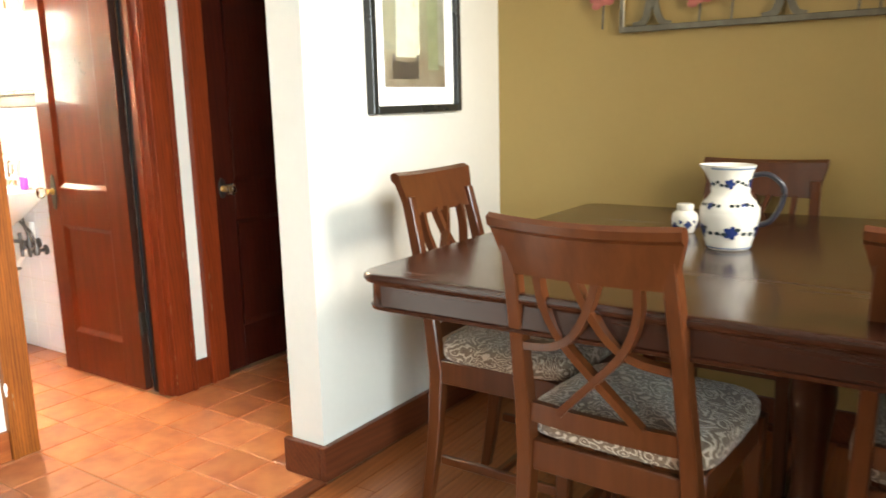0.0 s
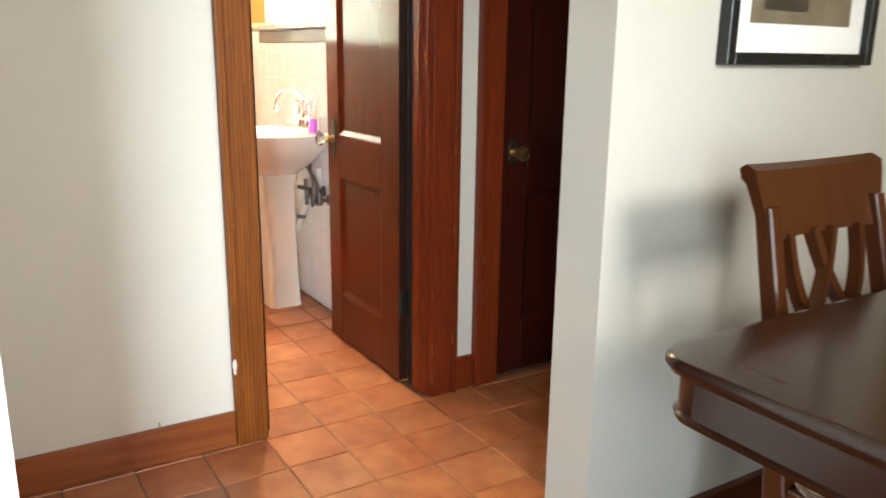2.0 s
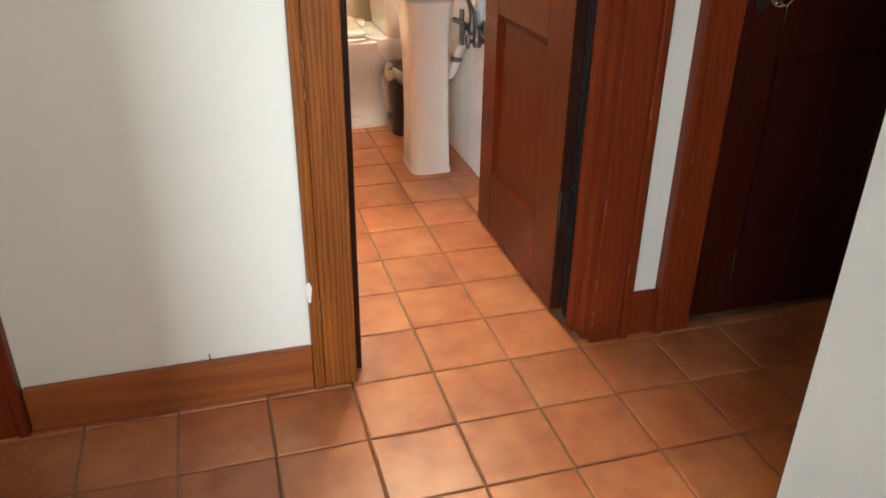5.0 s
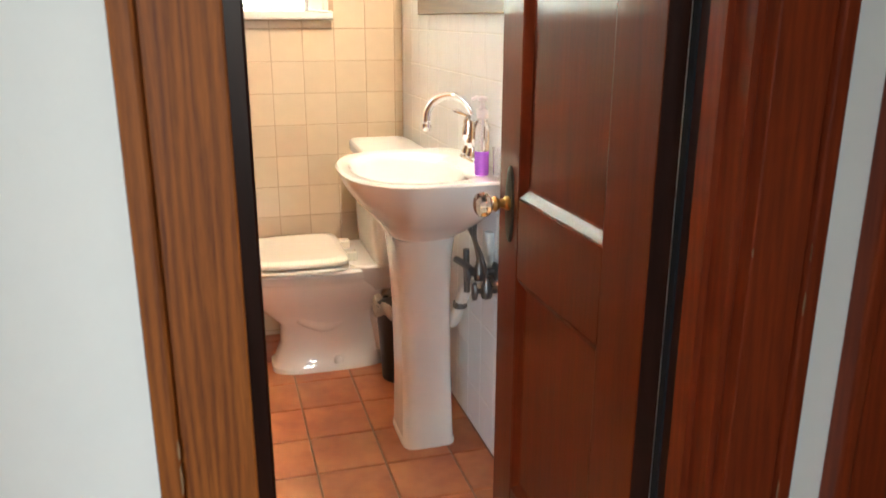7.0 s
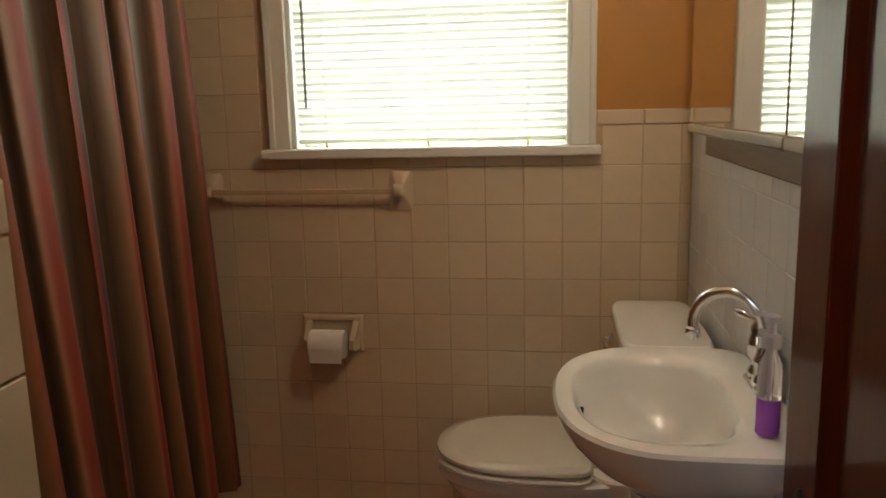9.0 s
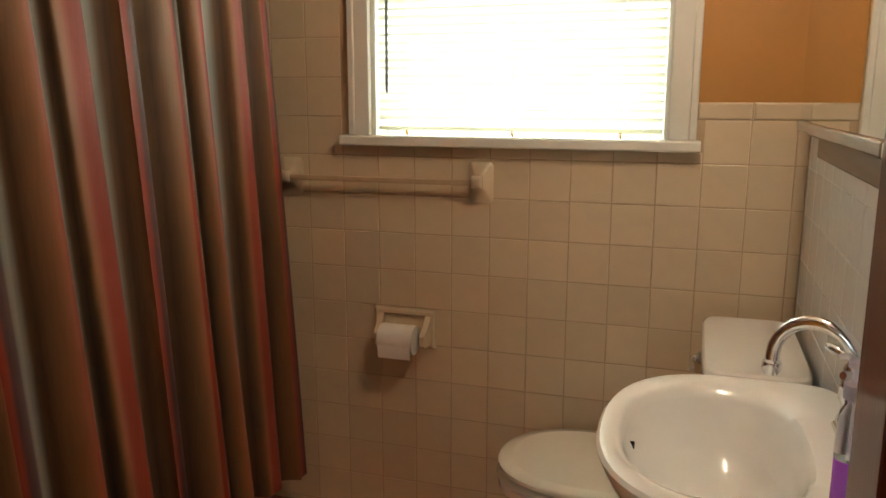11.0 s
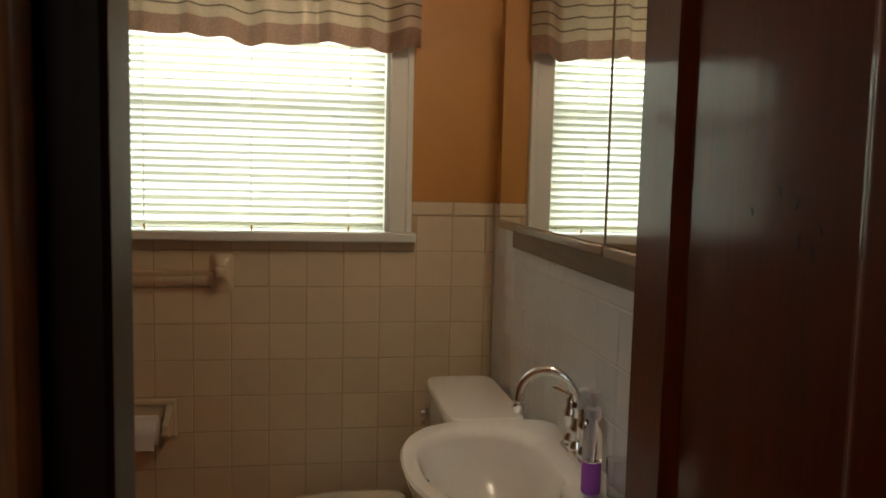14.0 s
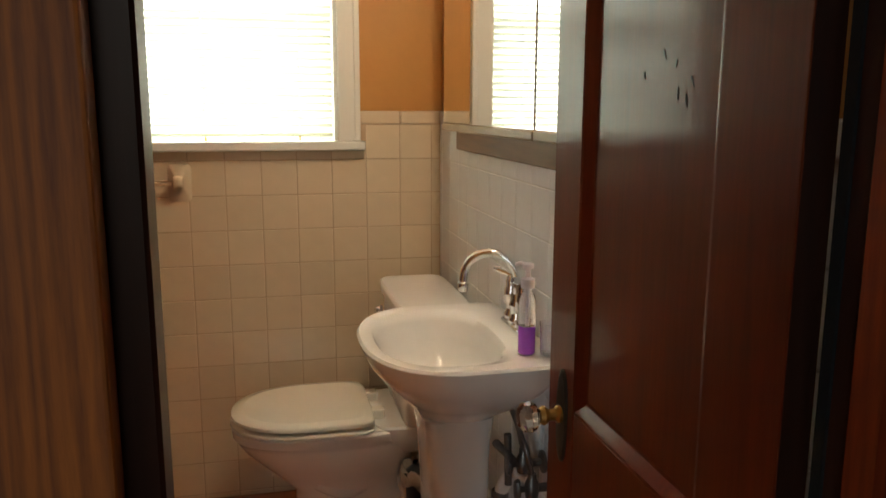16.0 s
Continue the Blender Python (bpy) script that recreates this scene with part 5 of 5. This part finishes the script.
lathe(bm, pot_prof, (PX, PY, TZ + 0.001), 28)
part("pot_body", bm, M_JUG, pot, "", 60)
bm = bmesh.new()
lathe(bm, [(0.022, 0.0645), (0.0235, 0.066), (0.0235, 0.080), (0.020, 0.083)], (PX, PY, TZ + 0.001), 24)
part("lid", bm, M_JUG, pot, "", 40)


def pot_radius(z):
    for (r0, z0), (r1, z1) in zip(pot_prof, pot_prof[1:]):
        if z0 <= z <= z1:
            return r0 + (r1 - r0) * (z - z0) / max(1e-6, z1 - z0)
    return 0.03


bm = bmesh.new()
for k in range(6):
    decal(bm, k * 1.05, 0.020 + 0.006 * (k % 2), 0.012, 4, PX, PY, TZ + 0.001, pot_radius)
    decal(bm, k * 1.05 + 0.5, 0.034, 0.006, 3, PX, PY, TZ + 0.001, pot_radius)
part("painted_landscape", bm, M_BLUE, pot, "blue painted landscape")

# framed print on the stub wall
PY0, PY1, PZ0, PZ1, PX0 = 0.125, 0.655, 1.168, 1.850, SB
pic = thing("framed_print", (SB, 0.39, PZ0), "black framed print of a table and curtain in muted greens", "picture")
fw, fd = 0.026, 0.032
for nm, b in (("frame_side", (PX0, PX0 + fd, PY0, PY0 + fw, PZ0, PZ1)), ("frame_side", (PX0, PX0 + fd, PY1 - fw, PY1, PZ0, PZ1)),
              ("frame_rail", (PX0, PX0 + fd - 0.001, PY0 + fw, PY1 - fw, PZ0, PZ0 + fw)), ("frame_rail", (PX0, PX0 + fd - 0.001, PY0 + fw, PY1 - fw, PZ1 - fw, PZ1))):
    part(nm, boxes(b, bev=0.002), M_BLACK, pic)
part("mat_board", boxes((PX0 + 0.002, PX0 + 0.010, PY0 + fw, PY1 - fw, PZ0 + fw, PZ1 - fw)), M_MAT, pic, "white mat board")
IY0, IY1, IZ0, IZ1 = PY0 + 0.085, PY1 - 0.085, PZ0 + 0.088, PZ1 - 0.088
part("print", boxes((PX0 + 0.0105, PX0 + 0.0125, IY0, IY1, IZ0, IZ1)), M_PRINT, pic, "muted green and brown print")
P_DARK = plain("print_dark_umber", (0.030, 0.024, 0.018), 0.3, var=0.3, scale=20, bumps=0.0)
P_PALE = plain("print_pale_linen", (0.46, 0.47, 0.36), 0.3, var=0.2, scale=18, bumps=0.0)
P_GREEN = plain("print_dull_green", (0.15, 0.17, 0.085), 0.3, var=0.25, scale=14, bumps=0.0)
P_GREY = plain("print_grey_green", (0.20, 0.205, 0.165), 0.3, var=0.25, scale=14, bumps=0.0)


def on_print(name, material, pts, lift, label):
    bm = bmesh.new()
    loft(bm, [[V(PX0 + 0.0126 + lift * 0.0006, IY0 + u * (IY1 - IY0), IZ0 + v * (IZ1 - IZ0)) for u, v in pts], [V(PX0 + 0.0130 + lift * 0.0006, IY0 + u * (IY1 - IY0), IZ0 + v * (IZ1 - IZ0)) for u, v in pts]])
    part(name, bm, material, pic, label)


on_print("printed_drape", P_PALE, [(0.18, 0.20), (0.55, 0.20), (0.57, 0.55), (0.60, 0.98), (0.12, 0.98), (0.20, 0.6)], 0, "pale draped cloth in the print")
on_print("printed_column", P_GREEN, [(0.70, 0.12), (0.88, 0.12), (0.88, 0.98), (0.70, 0.98)], 0, "dull green band in the print")
on_print("printed_panel", P_GREY, [(0.885, 0.16), (0.98, 0.14), (0.98, 0.72), (0.885, 0.72)], 0, "grey-green panel in the print")
on_print("printed_chest", P_DARK, [(0.12, 0.055), (0.54, 0.055), (0.54, 0.22), (0.51, 0.22), (0.49, 0.175), (0.33, 0.165), (0.17, 0.175), (0.15, 0.22), (0.12, 0.22)], 1, "dark carved chest in the print")
glz = part("glazing", boxes((PX0 + 0.0165, PX0 + 0.0185, PY0 + fw, PY1 - fw, PZ0 + fw, PZ1 - fw)), M_GLASS, pic, "clear picture glass")
glz.visible_shadow = False

# metal wall art on the gold wall
art = thing("metal_wall_art", (4.3, GW, 1.45), "long pewter metal wall panel with trees and painted roses", "wall art")
AX0, AX1, AZ0, AZ1, AY = 3.768, 5.20, 1.437, 2.02, GW - 0.022
for nm, b in (("frame_bar", (AX0, AX1, AY - 0.006, AY + 0.006, AZ0, AZ0 + 0.022)), ("frame_bar", (AX0, AX1, AY - 0.006, AY + 0.006, AZ1 - 0.022, AZ1)), ("frame_post", (AX0, AX0 + 0.018, AY - 0.0065, AY + 0.0065, AZ0, AZ1)), ("frame_post", (AX1 - 0.018, AX1, AY - 0.0065, AY + 0.0065, AZ0, AZ1))):
    part(nm, boxes(b, bev=0.002), M_IRON, art)
for x in (3.9, 4.9):
    part("standoff", boxes((x - 0.01, x + 0.01, AY + 0.006, GW, AZ1 - 0.04, AZ1 - 0.022)), M_IRON, art)
for i, x in enumerate((3.89, 4.34, 4.79)):
    bm = bmesh.new()
    tube(bm, smooth_path([(x - 0.07, AY, AZ0 + 0.020), (x - 0.03, AY, AZ0 + 0.034), (x - 0.010, AY, AZ0 + 0.10), (x + 0.012, AY, AZ0 + 0.26), (x - 0.01, AY, AZ1 - 0.02)]), 0.0, flat=(0.014, 0.003), up=(0, 1, 0))
    tube(bm, smooth_path([(x + 0.07, AY, AZ0 + 0.020), (x + 0.035, AY, AZ0 + 0.034), (x + 0.012, AY, AZ0 + 0.10), (x - 0.002, AY, AZ0 + 0.25)]), 0.0, flat=(0.012, 0.003), up=(0, 1, 0))
    part("tree_trunk", bm, M_IRON, art)
    for s in (-1, 1):
        bm = bmesh.new()
        tube(bm, smooth_path([(x, AY, AZ0 + 0.16), (x + s * 0.06, AY, AZ0 + 0.24), (x + s * 0.14, AY, AZ0 + 0.27), (x + s * 0.18, AY, AZ0 + 0.36)]), 0.0, flat=(0.006, 0.003), up=(0, 1, 0))
        part("branch", bm, M_IRON, art)
random.seed(9)
for i, x in enumerate((3.70, 4.06, 4.17, 4.56, 4.62, 5.0)):
    bm = bmesh.new()
    zc = AZ0 + (0.13 if i != 1 else 0.11)
    for k in range(9):
        a, r = k * 2.4, 0.012 + 0.0045 * k
        px, pz = x + r * math.cos(a), zc + 0.7 * r * math.sin(a)
        ring = []
        for d, e in ((-0.004, 0.7), (-0.007, 1.0), (-0.009, 0.5)):
            ring.append([V(px + 0.020 * e * math.cos(b), AY + d - 0.0006 * k, pz + 0.014 * e * math.sin(b)) for b in [2 * math.pi * q / 8 for q in range(8)]])
        loft(bm, ring)
    part("rose", bm, M_PINK, art, "dusty red painted rose", 60)
    bm = bmesh.new()
    tube(bm, [(x, AY, AZ0 + 0.018), (x + 0.004, AY, zc - 0.02)], 0.0, flat=(0.004, 0.002), up=(0, 1, 0))
    part("stem", bm, M_IRON, art)

# chipped paint spot on the hall casing
chip = thing("paint_chip", (HF + 0.034, -0.636, 0.25), "bare white chip on the edge of the door casing", "paint chip")
bm = bmesh.new()
ring = [V(HF + 0.0345, -0.6385 + 0.006 * math.cos(a) * (1 + 0.3 * math.sin(3 * a)), 0.262 + 0.026 * math.sin(a)) for a in [2 * math.pi * k / 14 for k in range(14)]]
loft(bm, [ring, [p + V(0.0006, 0, 0) for p in ring]])
part("chip", bm, M_TRIM, chip)
nail = thing("wall_nail", (HF, -0.80, 0.115), "small bent steel nail above the wooden baseboard", "nail")
bm = bmesh.new()
tube(bm, [(HF + 0.010, -0.86, 0.106), (HF + 0.012, -0.862, 0.128)], 0.0015, 6)
part("shank", bm, M_STEEL, nail)


# ---- tiles, planks ----
def tile_mesh(name, w, h, t, ch, material):
    """A slab in local x, y with a chamfered top at z 0."""
    me = bpy.data.meshes.new(name)
    a, b = w / 2, h / 2
    pts, faces = [], []
    for z, i in ((-t, 0.0), (-ch, 0.0), (-ch * 0.3, ch * 0.35), (0.0, ch)):
        pts += [(-a + i, -b + i, z), (a - i, -b + i, z), (a - i, b - i, z), (-a + i, b - i, z)]
    for k in range(3):
        for i in range(4):
            j = (i + 1) % 4
            faces.append((4 * k + i, 4 * k + j, 4 * k + 4 + j, 4 * k + 4 + i))
    faces.append((12, 13, 14, 15))
    me.from_pydata(pts, [], faces)
    me.materials.append(material)
    return me


MESHES = {}


def lay(parent, material, centre, axes, w, h, t=0.006, ch=0.0016, name="tile", tilt=0.002):
    key = (name, material.name, round(w, 3), round(h, 3))
    if key not in MESHES:
        MESHES[key] = tile_mesh(name, w, h, t, ch, material)
    ob = new(name, MESHES[key])
    u, v, n = axes
    m = Matrix((u, v, n)).transposed().to_4x4()
    m = Matrix.Translation(centre) @ m @ pose(0, 0, 0, math.degrees(random.uniform(-tilt, tilt)), math.degrees(random.uniform(-tilt, tilt)), 0)
    ob.parent = parent
    ob.matrix_basis = m
    return ob


def spans(lo, hi, start, pitch, gap):
    """Tile spans along a line whose joints stand at start + k * pitch, cut at lo and hi."""
    k = math.floor((lo - start) / pitch)
    res = []
    while start + k * pitch < hi - 1e-6:
        a, b = max(lo, start + k * pitch), min(hi, start + (k + 1) * pitch)
        if b - a > gap * 2.5:
            res.append((a + gap / 2, b - gap / 2))
        k += 1
    return res


random.seed(21)
UP = (V(1, 0, 0), V(0, 1, 0), V(0, 0, 1))
FP, FX, FY, FG = 0.1940, 2.206, -0.166, 0.0052
for ya, yb in spans(-1.95, 1.69, FY, FP, FG):
    for xa, xb in spans(HF if (ya > JR - 0.06 or yb < JL) else FX - FP, 3.205, FX, FP, FG):
        if (ya > JR - 0.06 or yb < JL) and xa < HF:
            continue
        lay(floor_bed, M_TERRA, V((xa + xb) / 2, (ya + yb) / 2, random.uniform(-0.0005, 0.0006)), UP, xb - xa, yb - ya, 0.006, 0.0028, tilt=0.003)
for ya, yb in spans(-1.60, SW, FY, FP, FG):
    for xa, xb in spans(0.0, FX - FP, FX, FP, FG):
        lay(floor_bed, M_TERRA, V((xa + xb) / 2, (ya + yb) / 2, random.uniform(-0.0005, 0.0006)), UP, xb - xa, yb - ya, 0.006, 0.0028, tilt=0.003)

WP, WG = 0.1155, 0.0024
ROW0 = 1.289
WX = (V(0, 1, 0), V(0, 0, 1), V(1, 0, 0))
random.seed(22)
structure("wall_tile_bed", boxes((-0.008, -0.0012, -2.1, -1.126, 0, 2.12), (-0.008, -0.0012, -1.126, -0.138, 0, WB - 0.03), (-0.008, -0.0012, -0.138, SW, 0, 1.333)), M_WGROUT, "tan grout behind the cream tiles", "grout")
for ya, yb in spans(-1.85, SW - 0.030, -0.003, WP, WG):
    for za, zb in spans(0.0, 2.10 if yb < -1.12 else ROW0, ROW0, WP, WG):
        zt = zb
        if -1.12 < (ya + yb) / 2 < -0.14 and zb > WB - 0.03:
            zt = WB - 0.032
            if zt - za < 0.02:
                continue
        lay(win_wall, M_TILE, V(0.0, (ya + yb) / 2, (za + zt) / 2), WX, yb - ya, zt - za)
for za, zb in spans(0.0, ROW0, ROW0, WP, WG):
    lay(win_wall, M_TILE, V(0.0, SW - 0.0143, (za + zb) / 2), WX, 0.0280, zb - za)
for ya, yb in ((-0.137, -0.003), (-0.0005, SW - 0.002)):
    lay(win_wall, M_TILE, V(0.004, (ya + yb) / 2, ROW0 + 0.023), WX, yb - ya, 0.044, 0.010, 0.005, "cap_tile")

WYV = (V(1, 0, 0), V(0, 0, 1), V(0, -1, 0))
structure("wall_sink_tile_bed", boxes((-0.001, HB, SW + 0.0012, SW + 0.008, 0, 1.333)), M_SGROUT, "pale grout behind the daylit white tiles", "grout")
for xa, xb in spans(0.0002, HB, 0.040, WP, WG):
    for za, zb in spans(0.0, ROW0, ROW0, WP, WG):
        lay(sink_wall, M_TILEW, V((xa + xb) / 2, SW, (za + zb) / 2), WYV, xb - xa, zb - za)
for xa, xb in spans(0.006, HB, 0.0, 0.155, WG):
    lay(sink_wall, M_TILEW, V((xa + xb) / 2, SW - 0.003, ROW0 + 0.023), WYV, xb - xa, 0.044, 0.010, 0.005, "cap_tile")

WRT = (V(-1, 0, 0), V(0, 0, 1), V(0, 1, 0))
for xa, xb in spans(1.791, HB - 0.006, 1.791, WP, WG):
    for za, zb in spans(0.0, 1.262, 1.262, WP, WG):
        lay(block, M_TILE, V((xa + xb) / 2, -0.690, (za + zb) / 2), WRT, xb - xa, zb - za)
    lay(block, M_TILE, V((xa + xb) / 2, -0.687, 1.262 + 0.023), WRT, xb - xa, 0.044, 0.010, 0.005, "cap_tile")

# oak planks
random.seed(23)
for xa, xb in spans(3.264, 5.6, 3.264, 0.083, 0.0016):
    y = -3.4 + random.uniform(-0.5, 0.0)
    while y < GW - 0.03:
        ln = (0.9, 1.2, 1.5)[random.randrange(3)]
        a, b = max(y, -3.0), min(y + ln, GW - 0.024)
        if b - a > 0.1:
            lay(dining_floor, M_PLANK, V((xa + xb) / 2, (a + b) / 2, 0.0), UP, xb - xa, round(b - a - 0.0014, 3), 0.006, 0.001, "plank", 0.0004)
        y += ln
